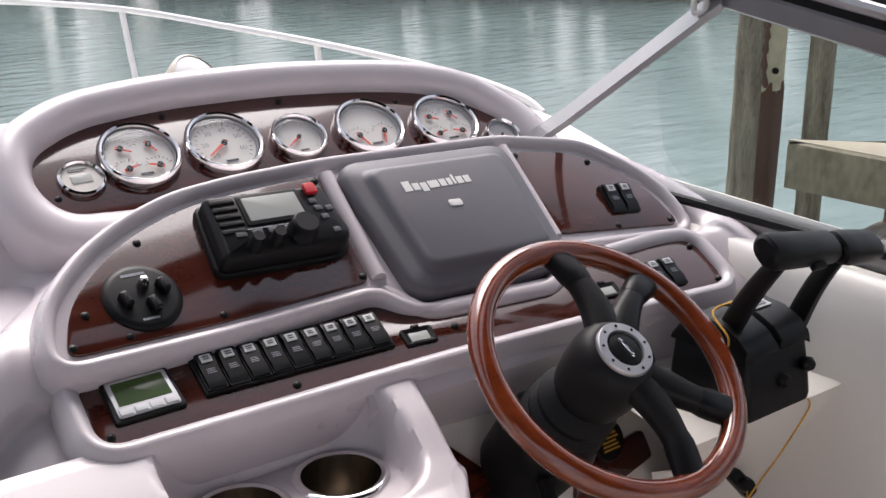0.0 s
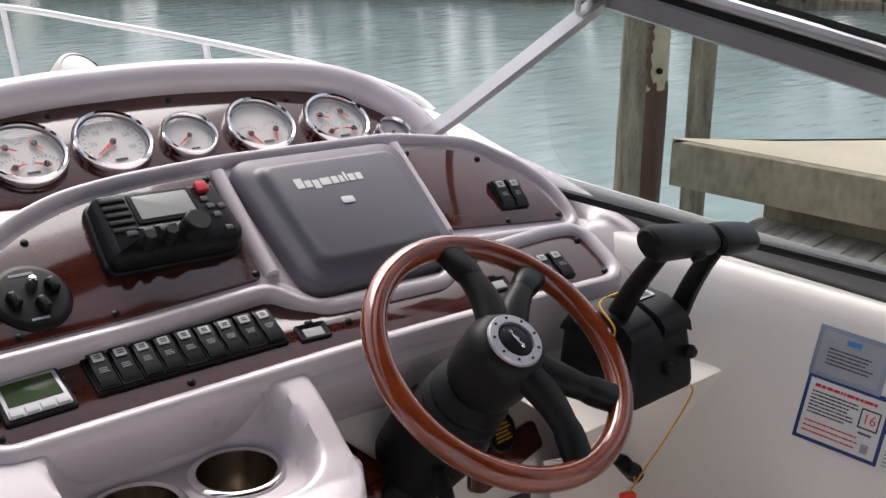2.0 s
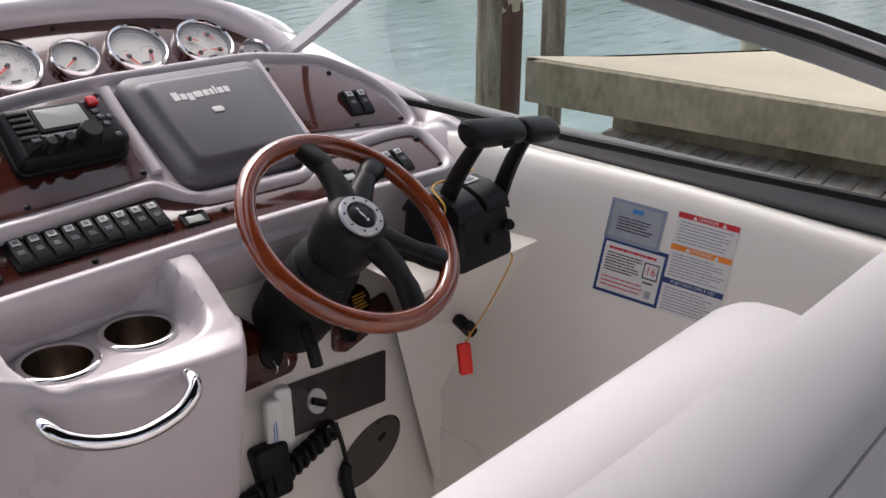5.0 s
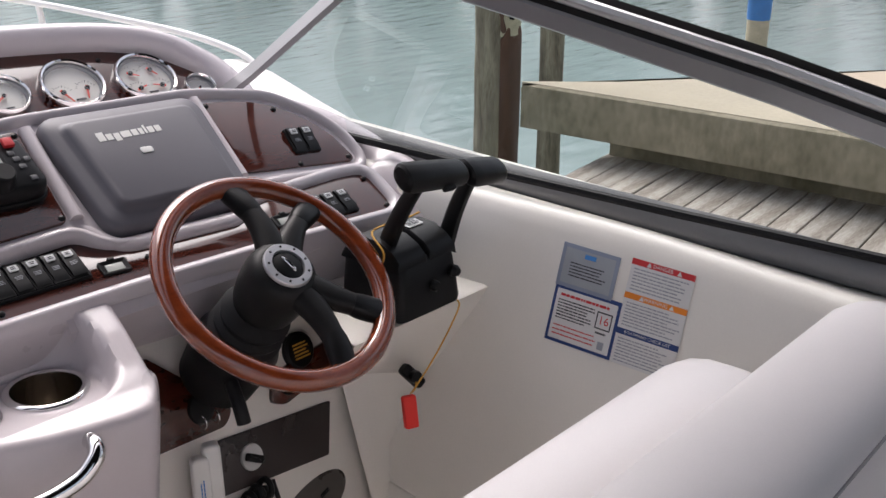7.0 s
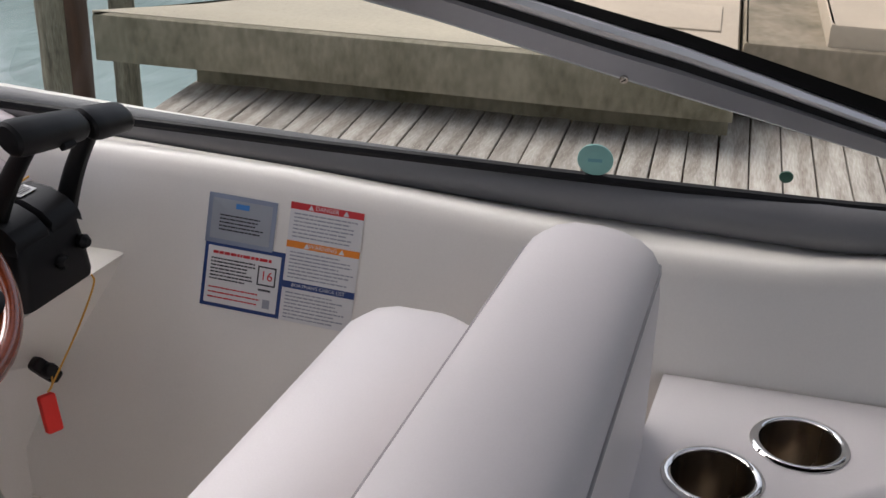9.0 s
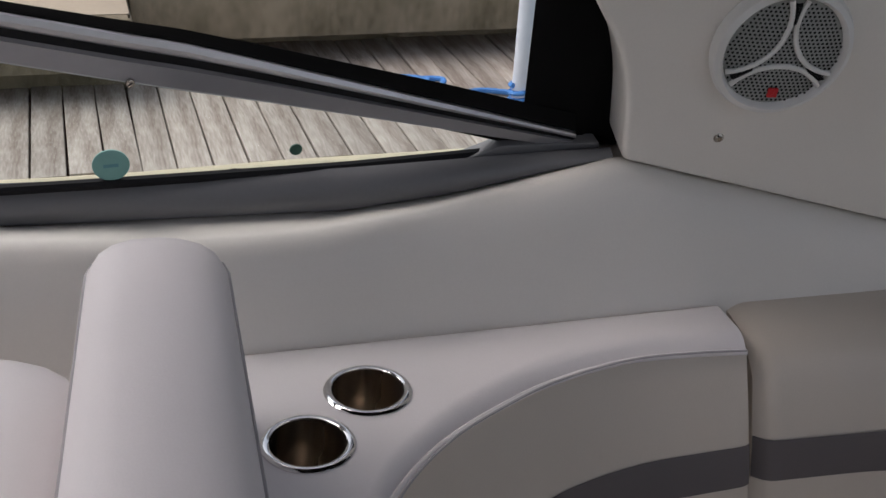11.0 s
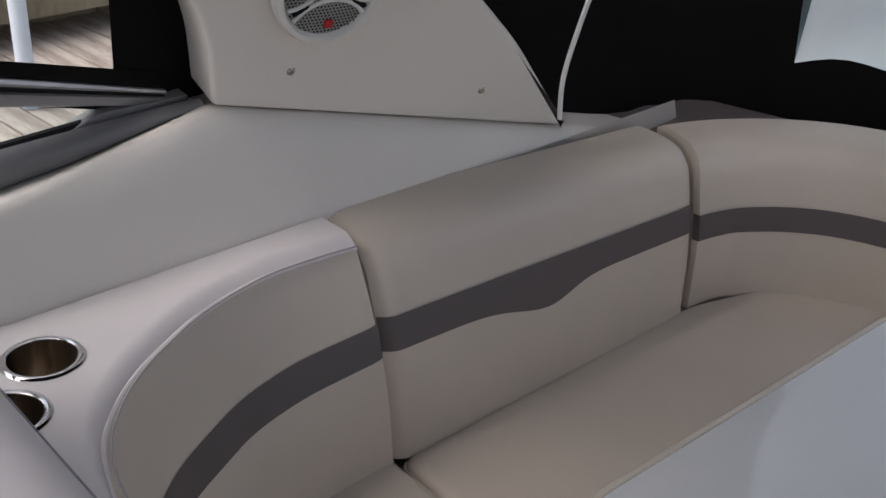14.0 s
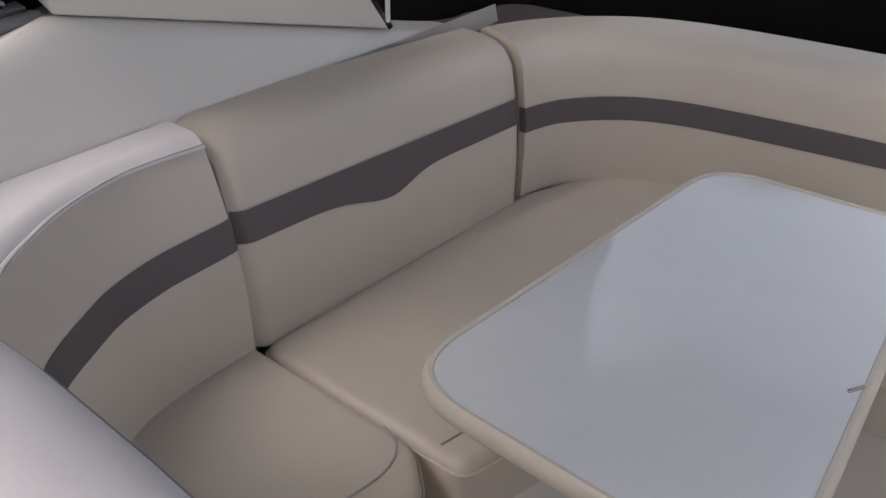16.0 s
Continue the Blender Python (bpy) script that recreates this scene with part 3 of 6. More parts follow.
def hood_loop(m, z):
    out = []
    for p, q in zip(offset(gauge_outline, m), gauge_outline):
        k = min(1, max(0, (q.y + 0.02) / 0.10))
        out.append(GP @ Vector((p.x, p.y, z * (0.35 + 0.65 * k) if z > 0 else z)))
    return out


part("gauge_pod", loft([hood_loop(m, z) for m, z in hood_prof], True, (False, True)), GELCOAT, console, angle=50)
part("gauge_panel", slab(GP, gauge_outline, -0.012, -0.006, 0.001), WOOD, console, "glossy dark red burl panel")
# foredeck shoulder that carries the pods
deck_loops = []
for k in range(14):
    y = 0.30 + 0.09 * k
    zc = 0.945 - 0.03 * max(0, (y - 0.7)) 
    deck_loops.append([Vector((-1.3, y, zc - 0.05)), Vector((-0.75, y, zc)), Vector((-0.4, y, zc + 0.02)), Vector((0.0, y, zc + 0.02)), Vector((0.33 - 0.06 * (y - 0.3), y, zc)), Vector((0.46 - 0.10 * (y - 0.3), y, zc - 0.02)), Vector((0.56 - 0.12 * (y - 0.3), y, zc - 0.06)), Vector((0.60 - 0.12 * (y - 0.3), y, 0.5))])
part("dash_shoulder", loft(deck_loops, False), GELCOAT, console, angle=60)
# port cheek, falling away from the pods
rim_line = smooth_path([GP @ Vector((-0.52, 0.205, -0.03)), GP @ Vector((-0.70, 0.185, -0.03)), GP @ Vector((-0.772, 0.115, -0.03)), GP @ Vector((-0.782, 0.04, -0.035)), GP @ Vector((-0.72, -0.045, -0.05)), MP @ Vector((-0.402, 0.045, -0.03)), MP @ Vector((-0.418, -0.035, -0.03)), LP @ Vector((-0.565, 0.06, -0.03)), LP @ Vector((-0.565, -0.02, -0.035)), LP @ Vector((-0.54, -0.075, -0.05))], 6)
cheek_rows = []
for dx, dy, dz in ((0.05, 0.0, -0.02), (0.0, 0.0, 0.0), (-0.02, -0.004, -0.006), (-0.045, -0.010, -0.025), (-0.075, -0.012, -0.07), (-0.11, -0.005, -0.16), (-0.16, 0.0, -0.32), (-0.20, 0.0, -0.60)):
    cheek_rows.append([p + Vector((dx, dy, dz)) for p in rim_line])
part("port_cheek", loft(cheek_rows, False), GELCOAT, console, angle=60)
# right-hand end cheek of the dash
cheek_in = smooth_path([MP @ Vector((0.47, 0.165, -0.02)), MP @ Vector((0.53, 0.11, -0.012)), MP @ Vector((0.562, 0.045, -0.010)), MP @ Vector((0.566, -0.03, -0.012)), LP @ Vector((0.375, 0.05, -0.008)), LP @ Vector((0.378, -0.03, -0.012)), LP @ Vector((0.365, -0.075, -0.02))], 5)
cheek_out = smooth_path([(0.475, 0.50, 0.945), (0.485, 0.42, 0.945), (0.490, 0.34, 0.942), (0.488, 0.27, 0.936), (0.475, 0.20, 0.922), (0.452, 0.14, 0.895), (0.425, 0.10, 0.850)], 5)
end_rows = [[p + Vector((-0.02, 0, -0.02)) for p in cheek_in]]
for k in range(9):
    t = k / 8
    end_rows.append([p.lerp(q, t) + Vector((0, 0, 0.022 * math.sin(math.pi * t) ** 0.8)) for p, q in zip(cheek_in, cheek_out)])
end_rows.append([q + Vector((0.012, 0, -0.10)) for q in cheek_out])
part("end_cheek", loft(end_rows, False), GELCOAT, console, angle=60)
# moulding below the lower panel: cup pod, knee recess, bulkhead
pod_rows = []


def pod_front(x):
    y = lerp_table(x, [(-1.0, 0.16), (-0.7, 0.13), (-0.60, 0.112), (-0.515, 0.074), (-0.46, 0.043), (-0.418, 0.023), (-0.36, 0.006), (-0.315, -0.003), (-0.26, -0.010), (-0.225, -0.012), (-0.19, -0.010)])
    return y + 0.020 * max(0, 1 - (-0.202 - x) / 0.022) ** 2


def pod_z(x, y):
    z = lerp_table(y, [(0.2, 0.918), (0.168, 0.912), (0.11, 0.889), (0.06, 0.864), (0.02, 0.850), (-0.012, 0.843), (-0.05, 0.838)])
    qx, qy = abs(x + 0.358) - 0.072, abs(y - 0.110) - 0.018
    d = math.hypot(max(qx, 0), max(qy, 0)) + min(max(qx, qy), 0) - 0.058
    k = min(1, max(0, 0.5 - d / 0.018))
    k = k * k * (3 - 2 * k)
    return z * (1 - k) + min(z, 0.834) * k


def pod_edge(y):
    return -0.176 - 0.16 * (0.15 - y)


for k in range(91):
    s = k / 90
    row = []
    x0 = -1.0 + 0.4 * s / 0.2 if s < 0.2 else -0.6 + (pod_edge(0.08) + 0.6) * (s - 0.2) / 0.8
    for j in range(49):
        y = 0.185 + (pod_front(x0) - 0.185) * j / 48
        xe = pod_edge(y)
        x = x0 if s < 0.2 else -0.6 + (xe + 0.6) * (s - 0.2) / 0.8
        row.append(Vector((x, y, pod_z(x, y) - 0.010 * max(0, 1 - (xe - x) / 0.010) ** 2)))
    f = row[-1]
    row += [Vector((f.x, f.y + dy, f.z + dz)) for dy, dz in ((-0.005, -0.0015), (-0.009, -0.005), (-0.011, -0.011), (-0.012, -0.02), (-0.011, -0.04), (0.0, -0.10), (0.012, -0.17))] + [Vector((f.x, f.y + 0.05, 0.45)), Vector((f.x, f.y + 0.07, 0.0))]
    pod_rows.append(row)
edge = pod_rows[-1]
low = [Vector((v.x + 0.004, v.y + 0.002, v.z - 0.014 if i < 49 else v.z)) for i, v in enumerate(edge)]
pod_rows.append(low)
pod_rows.append([Vector((v.x + 0.012, max(v.y, 0.14) + 0.05, v.z - 0.10 if i < 49 else v.z)) for i, v in enumerate(low)])
pod_bm = loft(pod_rows, False)
DASH_CUPS = ((-0.415, 0.122), (-0.296, 0.124))
bmesh.ops.delete(pod_bm, geom=[f for f in pod_bm.faces if any((f.calc_center_median().xy - Vector(c)).length < 0.0475 and f.calc_center_median().z > 0.81 for c in DASH_CUPS)], context="FACES")
part("cup_pod", pod_bm, GELCOAT, console, angle=60)
BK = axes_frame((0.104, 0.1457, 0.5967), (0.10, -0.93, 0.351))
bulk = [Vector(p) for p in ((-0.42, -0.65), (0.36, -0.65), (0.36, 0.36), (-0.42, 0.36))]
part("bulkhead", slab(BK, bulk, -0.03, 0, 0.002), CREAM, console, "cream moulded bulkhead below the dash")
# sill under the lower panel, down to the bulkhead
sill = [[Vector((x, y, z)) for y, z in ((0.185, 0.915), (0.160, 0.902), (0.15, 0.885), (0.16, 0.86), (0.22, 0.78), (0.26, 0.72))] for x in (-0.24, 0.0, 0.2, 0.36, 0.42)]
part("knee_sill", loft(sill, False), GELCOAT, console, angle=50)
# ledge that carries the throttle, running into the hull side
ledge_edge = [(0.384, -0.022, 0.806), (0.372, 0.0, 0.772), (0.322, 0.062, 0.652), (0.276, 0.105, 0.517), (0.240, 0.066, 0.385)]
ledge_in = [(0.10, -0.02, 0.800), (0.11, 0.02, 0.755), (0.215, 0.158, 0.652), (0.212, 0.108, 0.517), (0.212, 0.058, 0.385)]
ledge_mid = [tuple((a + b) / 2 for a, b in zip(p, q)) for p, q in zip(ledge_in, ledge_edge)]
ledge_rows = []
for line in (ledge_in, ledge_mid, ledge_edge):
    p0 = Vector(line[0])
    ledge_rows.append([Vector((p0.x + 0.01, 0.30, 0.812)), Vector((p0.x, 0.10, 0.812)), p0 + Vector((0, 0.016, 0.006)), p0 + Vector((0, 0.006, 0.004))] + [Vector(p) for p in line[1:]])
ledge_rows.append([v + Vector((0.03, 0, 0)) for v in ledge_rows[-1]])
part("throttle_ledge", loft(ledge_rows, False), CREAM, console, "cream moulded ledge under the throttle", angle=35)


# ---- things on the dash ----
def gauge(u, v, r, kind, seed):
    M = GP @ Matrix.Translation((u, v, -0.006))
    ob = thing("gauge", "round white-faced gauge with a chrome bezel and red needles", "gauge", M.translation, "dash gauges")
    part("bezel", lathe(M, [(r * 0.97, -0.004), (r, 0.0), (r, 0.010), (r * 0.985, 0.015), (r * 0.93, 0.018), (r * 0.88, 0.016), (r * 0.855, 0.011), (r * 0.85, 0.004)], 56), CHROME, ob, "polished chrome bezel")
    part("dial", lathe(M, [(0.0004, 0.0045), (r * 0.86, 0.0045), (r * 0.86, 0.001)], 48), DIAL, ob)
    part("cavity_ring", lathe(M, [(r * 0.855, 0.0047), (r * 0.845, 0.0125), (r * 0.80, 0.0047)], 48), GREYINK, ob)
    spots = {1: [(0, 0, 0.62, 215)], 4: [(-0.38, 0.28, 0.28, 330), (0.32, 0.3, 0.28, 300), (-0.38, -0.38, 0.28, 20), (0.36, -0.4, 0.28, 160)], 2: [(-0.42, -0.25, 0.42, 290), (0.36, -0.22, 0.42, 250)]}[kind]
    marks = bmesh.new()
    n_t = 22 if kind == 1 else 9
    for x, y, ln, ang in spots:
        C = M @ Matrix.Translation((x * r, y * r, 0.005))
        reach = 0.70 * r if kind == 1 else 0.33 * r
        for k in range(n_t):
            a = radians(-40 + 260 * k / (n_t - 1)) if kind == 1 else radians(20 + 140 * k / (n_t - 1))
            T = C @ pose(reach * math.cos(a), reach * math.sin(a), 0, 0, 0, math.degrees(a))
            big = k % 3 == 0
            rect(T, -0.05 * r, -0.008 * r, 0.05 * r if big else 0.01 * r, 0.008 * r, 0.0006, marks)
        N = C @ pose(0, 0, 0.003, 0, 0, ang)
        part("needle", slab(N, [Vector(p) for p in ((-0.12 * r, -0.05 * r), (ln * r, -0.016 * r), (ln * r, 0.016 * r), (-0.12 * r, 0.05 * r))], 0, 0.0012, 0.0003, 1), NEEDLE, ob, "red pointer")
        part("needle_cap", lathe(N, [(0.0004, 0.004), (0.07 * r, 0.0035), (0.085 * r, 0.0)], 16), BLACK, ob)
    rect(M, -0.16 * r, -0.60 * r, 0.16 * r, -0.52 * r, 0.0056, marks)
    part("dial_marks", marks, INK, ob, smooth=False)["kind"] = "stuff"
    if kind == 1 and r > 0.05:
        for k, word in enumerate(("10", "20", "30", "40", "50", "60")):
            a = radians(225 - 50 * k)
            lettering("dial_number", word, M @ Matrix.Translation((0.48 * r * math.cos(a), 0.48 * r * math.sin(a), 0.0046)), 0.2 * r, GREYINK, ob)
    g = part("lens", lathe(M, [(0.0004, 0.0135), (r * 0.5, 0.0132), (r * 0.855, 0.012)], 40), LENS, ob, "clear domed lens")
    g.visible_shadow = False
    return ob


G_R = 0.0575
gauge(-0.575, 0.076, G_R, 4, 1)
gauge(-0.451, 0.074, G_R, 1, 2)
gauge(-0.337, 0.063, 0.043, 1, 3)
gauge(-0.218, 0.060, 0.056, 2, 4)
gauge(-0.087, 0.045, 0.056, 4, 5)
gauge(-0.002, 0.000, 0.029, 1, 6)
hour = thing("hour_meter", "small round chrome-rimmed meter with a grey digital window", "gauge", GP @ Vector((-0.662, 0.054, 0)))
HM = GP @ Matrix.Translation((-0.662, 0.054, -0.006))
part("bezel", lathe(HM, [(0.030, -0.003), (0.032, 0.002), (0.031, 0.008), (0.028, 0.010), (0.026, 0.007)], 40), CHROME, hour)
part("dial", lathe(HM, [(0.0004, 0.0055), (0.027, 0.005), (0.027, 0.0)], 32), material("meter_face", (0.55, 0.52, 0.47), 0.4), hour)
part("display", slab(HM, rounded([(-0.014, -0.008), (0.014, -0.008), (0.014, 0.007), (-0.014, 0.007)], 0.002), 0.005, 0.0065, 0.0004), LCD, hour)
part("print", bars(HM, -0.014, 0.014, 0.011, 0.018, 2, 0.5, 3, lift=0.006), INK, hour, smooth=False)

for M0, places in ((GP, ((-0.514, 0.148), (-0.33, 0.146), (-0.14, 0.112), (-0.70, 0.03), (0.02, 0.012))), (MP, ((-0.337, 0.075 - 0.05), (-0.249, 0.108), (-0.096, 0.150), (0.008, 0.158), (-0.0, 0.002), (-0.19, -0.010), (-0.30, -0.012), (-0.362, -0.012), (0.336, 0.150), (0.455, 0.118), (0.53, -0.010), (0.43, -0.002))), (LP, ((-0.525, 0.07), (-0.52, -0.012), (-0.335, 0.075), (-0.157, 0.076), (-0.31, -0.013), (-0.085, 0.006), (0.34, 0.03), (0.335, -0.038), (0.12, 0.005)))):
    for u, v in places:
        screw(M0 @ Matrix.Translation((u, v, -0.002 if M0 is not GP else -0.006)))


def rocker(M, w, h, tilt, lit=True):
    ob = thing("rocker_switch", "black rocker switch with a pale icon window", "switch", M.translation, "rocker switches")
    part("bezel", slab(M, rounded([(-w / 2, -h / 2), (w / 2, -h / 2), (w / 2, h / 2), (-w / 2, h / 2)], 0.002), -0.003, 0.0035, 0.001), BLACK, ob)
    R = M @ pose(0, 0, 0.0025, tilt)
    ww, hh = w * 0.82, h * 0.90
    side = [(-hh / 2, 0.0), (-hh / 2, 0.004), (-hh * 0.3, 0.0065), (0, 0.0045), (hh * 0.3, 0.0065), (hh / 2, 0.004), (hh / 2, 0.0)]
    part("rocker", loft([[R @ Vector((x, y, z)) for y, z in side] for x in (-ww / 2, ww / 2)], True, (True, True)), BLACK, ob)
    part("icon_window", slab(R @ pose(0, hh * 0.31, 0.0055, -4), rounded([(-ww * 0.32, -hh * 0.11), (ww * 0.32, -hh * 0.11), (ww * 0.32, hh * 0.12), (-ww * 0.32, hh * 0.12)], 0.001), 0, 0.0016, 0.0004), ICON, ob, "pale grey icon window")
    part("icon", bars(R @ pose(0, hh * 0.31, 0.0072, -4), -ww * 0.18, ww * 0.2, -hh * 0.06, hh * 0.07, 2, 0.6, int(abs(M.translation.x) * 999), lift=0.0004), INK, ob, smooth=False)
    part("caption", bars(R @ pose(0, 0, 0.0064), -ww * 0.25, ww * 0.3, -hh * 0.14, hh * 0.02, 3, 0.4, int(abs(M.translation.x) * 777), lift=0.0004), GREYINK, ob, smooth=False)
    return ob


bank = thing("switch_frame", "slim dark frame round a row of nine rocker switches", "switch frame", LP @ Vector((-0.29, 0.03, 0)))
SW = LP @ pose(-0.2915, 0.0315, -0.002, 0, 0, -0.9)
o_bank = rounded([(-0.118, -0.030), (0.118, -0.030), (0.118, 0.030), (-0.118, 0.030)], 0.004)
part("frame", loft([at_frame(SW, offset(o_bank, d), z) for d, z in ((0, -0.002), (0, 0.003), (-0.002, 0.004), (-0.0035, 0.003), (-0.0035, 0.0))], True, (False, True)), BLACK, bank)
for k in range(9):
    rocker(SW @ Matrix.Translation((-0.1025 + 0.02565 * k, 0, 0.001)), 0.0248, 0.052, 5 + 2 * math.sin(k * 2.1))
for k in range(2):
    rocker(MP @ pose(0.449 + 0.0265 * k, 0.043 - 0.002 * k, -0.001, 0, 0, -6), 0.0255, 0.052, 6)
for k in range(3):
    rocker(LP @ pose(0.216 + 0.0265 * k, -0.004 - 0.001 * k, -0.002, 0, 0, -3), 0.0252, 0.050, 5)


def small_socket(M):
    ob = thing("trim_indicator", "small black surround with a pale display window", "indicator", M.translation, "small indicators")
    o = rounded([(-0.021, -0.013), (0.021, -0.013), (0.021, 0.013), (-0.021, 0.013)], 0.003)
    part("surround", loft([at_frame(M, offset(o, d), z) for d, z in ((0, -0.002), (0, 0.002), (-0.002, 0.003), (-0.006, 0.001))], True, (False, True)), BLACK, ob)
    part("window", slab(M, rounded([(-0.013, -0.008), (0.013, -0.008), (0.013, 0.005), (-0.013, 0.005)], 0.001), 0, 0.0022, 0.0003), LCD, ob)
    part("tab", box(M @ Matrix.Translation((0.0, 0.013, 0)), 0.010, 0.005, 0.005, 0.001), BLACK, ob)
    return ob


small_socket(LP @ pose(-0.138, 0.006, -0.002, 0, 0, -4))
small_socket(LP @ pose(0.150, -0.006, -0.002, 0, 0, -4))

# round remote panel with knobs
REM = MP @ pose(-0.270, 0.033, -0.002)
rem = thing("spotlight_control", "round black control with a chrome toggle and small knobs", "control", REM.translation)
part("plate", lathe(REM, [(0.0004, 0.006), (0.036, 0.006), (0.041, 0.005), (0.044, 0.002), (0.044, -0.002)], 44), BLACK, rem)
part("toggle", lathe(REM @ pose(0.004, 0.014, 0.005), [(0.007, 0), (0.0065, 0.006), (0.0045, 0.012), (0.0005, 0.013)], 20), CHROME, rem, "chrome toggle boot")
for x, y in ((-0.022, -0.004), (0.024, 0.006), (0.006, -0.016)):
    part("knob", box(REM @ pose(x, y, 0.005, 0, 0, 15), 0.011, 0.018, 0.011, 0.003), BLACK, rem)
part("print", bars(REM, -0.016, 0.016, 0.026, 0.032, 1, 0.6, 5, lift=0.0066), GREYINK, rem, smooth=False)
part("print", bars(REM, -0.012, 0.012, -0.034, -0.029, 1, 0.6, 6, lift=0.0066), GREYINK, rem, smooth=False)

# radio
VH = MP @ pose(-0.088, 0.085, 0.0, 0, 0, -1.0)
radio = thing("marine_radio", "black fixed marine radio with a grey screen and knobs", "radio", VH.translation)
vo = rounded([(-0.088, -0.048), (0.072, -0.048), (0.088, -0.036), (0.080, 0.046), (-0.080, 0.050)], [0.012, 0.014, 0.012, 0.008, 0.010], 6)
part("flange", slab(VH, offset(vo, 0.004), -0.004, 0.008, 0.003), BLACK, radio)
part("body", loft([at_frame(VH, offset(vo, d), z) for d, z in ((0.0, 0.006), (-0.001, 0.022), (-0.004, 0.029), (-0.009, 0.032))], True, (False, True)), BLACK, radio)
part("screen_surround", slab(VH, rounded([(-0.042, -0.006), (0.042, -0.006), (0.040, 0.040), (-0.042, 0.040)], 0.004), 0.030, 0.034, 0.001), BLACK, radio)
part("screen", slab(VH, rounded([(-0.036, 0.0), (0.036, 0.0), (0.035, 0.035), (-0.036, 0.035)], 0.002), 0.032, 0.0345, 0.0005), LCD, radio, "pale grey display")
for k in range(5):
    part("speaker_slot", slab(VH @ pose(-0.060, 0.034 - 0.011 * k, 0.0315, 0, 0, 0), rounded([(-0.016, -0.003), (0.016, -0.003), (0.014, 0.003), (-0.016, 0.003)], 0.0015), 0, 0.0028, 0.001), RUBBER, radio)
part("distress_key", slab(VH, rounded([(0.050, 0.028), (0.066, 0.028), (0.065, 0.044), (0.050, 0.044)], 0.003), 0.031, 0.037, 0.0015), RED, radio, "red distress key")
for x, y, r in ((-0.046, -0.036, 0.0085), (-0.018, -0.034, 0.0085), (0.020, -0.026, 0.0175)):
    part("knob", lathe(VH @ Matrix.Translation((x, y, 0.03)), [(r * 1.1, 0), (r * 1.08, 0.006), (r, 0.008), (r * 0.94, 0.021), (r * 0.8, 0.0235), (0.0005, 0.0235)], 28), BLACK, radio)
for k in range(4):
    part("key", slab(VH, rounded([(-0.062 + 0.021 * k, -0.020), (-0.048 + 0.021 * k, -0.020), (-0.048 + 0.021 * k, -0.012), (-0.062 + 0.021 * k, -0.012)], 0.002), 0.031, 0.0338, 0.001), material("key_grey", (0.06, 0.06, 0.065), 0.4) if k == 0 else bpy.data.materials["key_grey"], radio)
for k, (x, y) in enumerate(((0.054, 0.018), (0.057, 0.006), (0.060, -0.008), (0.071, 0.004), (0.066, -0.030))):
    part("key", slab(VH, rounded([(x - 0.005, y - 0.004), (x + 0.005, y - 0.004), (x + 0.005, y + 0.004), (x - 0.005, y + 0.004)], 0.002), 0.031, 0.0338, 0.001), bpy.data.materials["key_grey"], radio)
part("print", bars(VH, -0.064, 0.03, -0.012, -0.008, 1, 0.5, 8, lift=0.0326), GREYINK, radio, smooth=False)

# display cover
CV = MP @ pose(0.0, 0.0, 0.0)
cov = thing("display_cover", "charcoal plastic sun cover over the navigation display", "cover", MP @ Vector((0.17, 0.06, 0)))
CQ = [(0.046, -0.052), (0.300, -0.056), (0.316, 0.166), (0.036, 0.170)]


def cover_loop(d, z, r):
    return at_frame(CV, rounded(grown(CQ, d), r, 8), z)


part("skirt", loft([cover_loop(0.0, -0.008, 0.034), cover_loop(0.0, 0.006, 0.034), cover_loop(-0.002, 0.012, 0.033), cover_loop(-0.007, 0.016, 0.030), cover_loop(-0.020, 0.018, 0.022), cover_loop(-0.024, 0.0195, 0.020), cover_loop(-0.028, 0.026, 0.019), cover_loop(-0.031, 0.030, 0.018), cover_loop(-0.036, 0.0315, 0.015)], True, (True, True)), COVER, cov, angle=50)
x = 0.1
for w, h, dy in ((0.012, 0.017, 0), (0.010, 0.012, -0.0025), (0.010, 0.015, -0.005), (0.016, 0.012, -0.0025), (0.010, 0.012, -0.0025), (0.007, 0.012, -0.0025), (0.004, 0.016, 0), (0.010, 0.012, -0.0025), (0.010, 0.012, -0.0025)):
    part("mark_bar", rect(CV, x, 0.101 + dy - h / 2, x + w, 0.101 + dy + h / 2, 0.0322), WHITE, cov, "plain white bar of the maker's mark", smooth=False)
    x += w + 0.0022
part("badge", slab(CV, rounded([(0.152, 0.058), (0.172, 0.057), (0.172, 0.068), (0.152, 0.069)], 0.004), 0.031, 0.0330, 0.0004), WHITE, cov)

# green-screen engine display
ED = LP @ pose(-0.472, 0.028, -0.002, 0, 0, 0.5)
eng = thing("depth_display", "small silver-grey instrument with a dark green screen", "display", ED.translation)
part("frame", slab(ED, rounded([(-0.039, -0.029), (0.039, -0.029), (0.037, 0.029), (-0.037, 0.029)], 0.004), -0.003, 0.004, 0.002), BLACK, eng)
part("fascia", slab(ED, rounded([(-0.034, -0.024), (0.034, -0.024), (0.033, 0.025), (-0.033, 0.025)], 0.003), 0.003, 0.006, 0.001), ALU, eng)
part("screen", slab(ED, rounded([(-0.029, -0.010), (0.029, -0.010), (0.028, 0.021), (-0.028, 0.021)], 0.001), 0.005, 0.0067, 0.0003), LCDGREEN, eng, "dark green display")
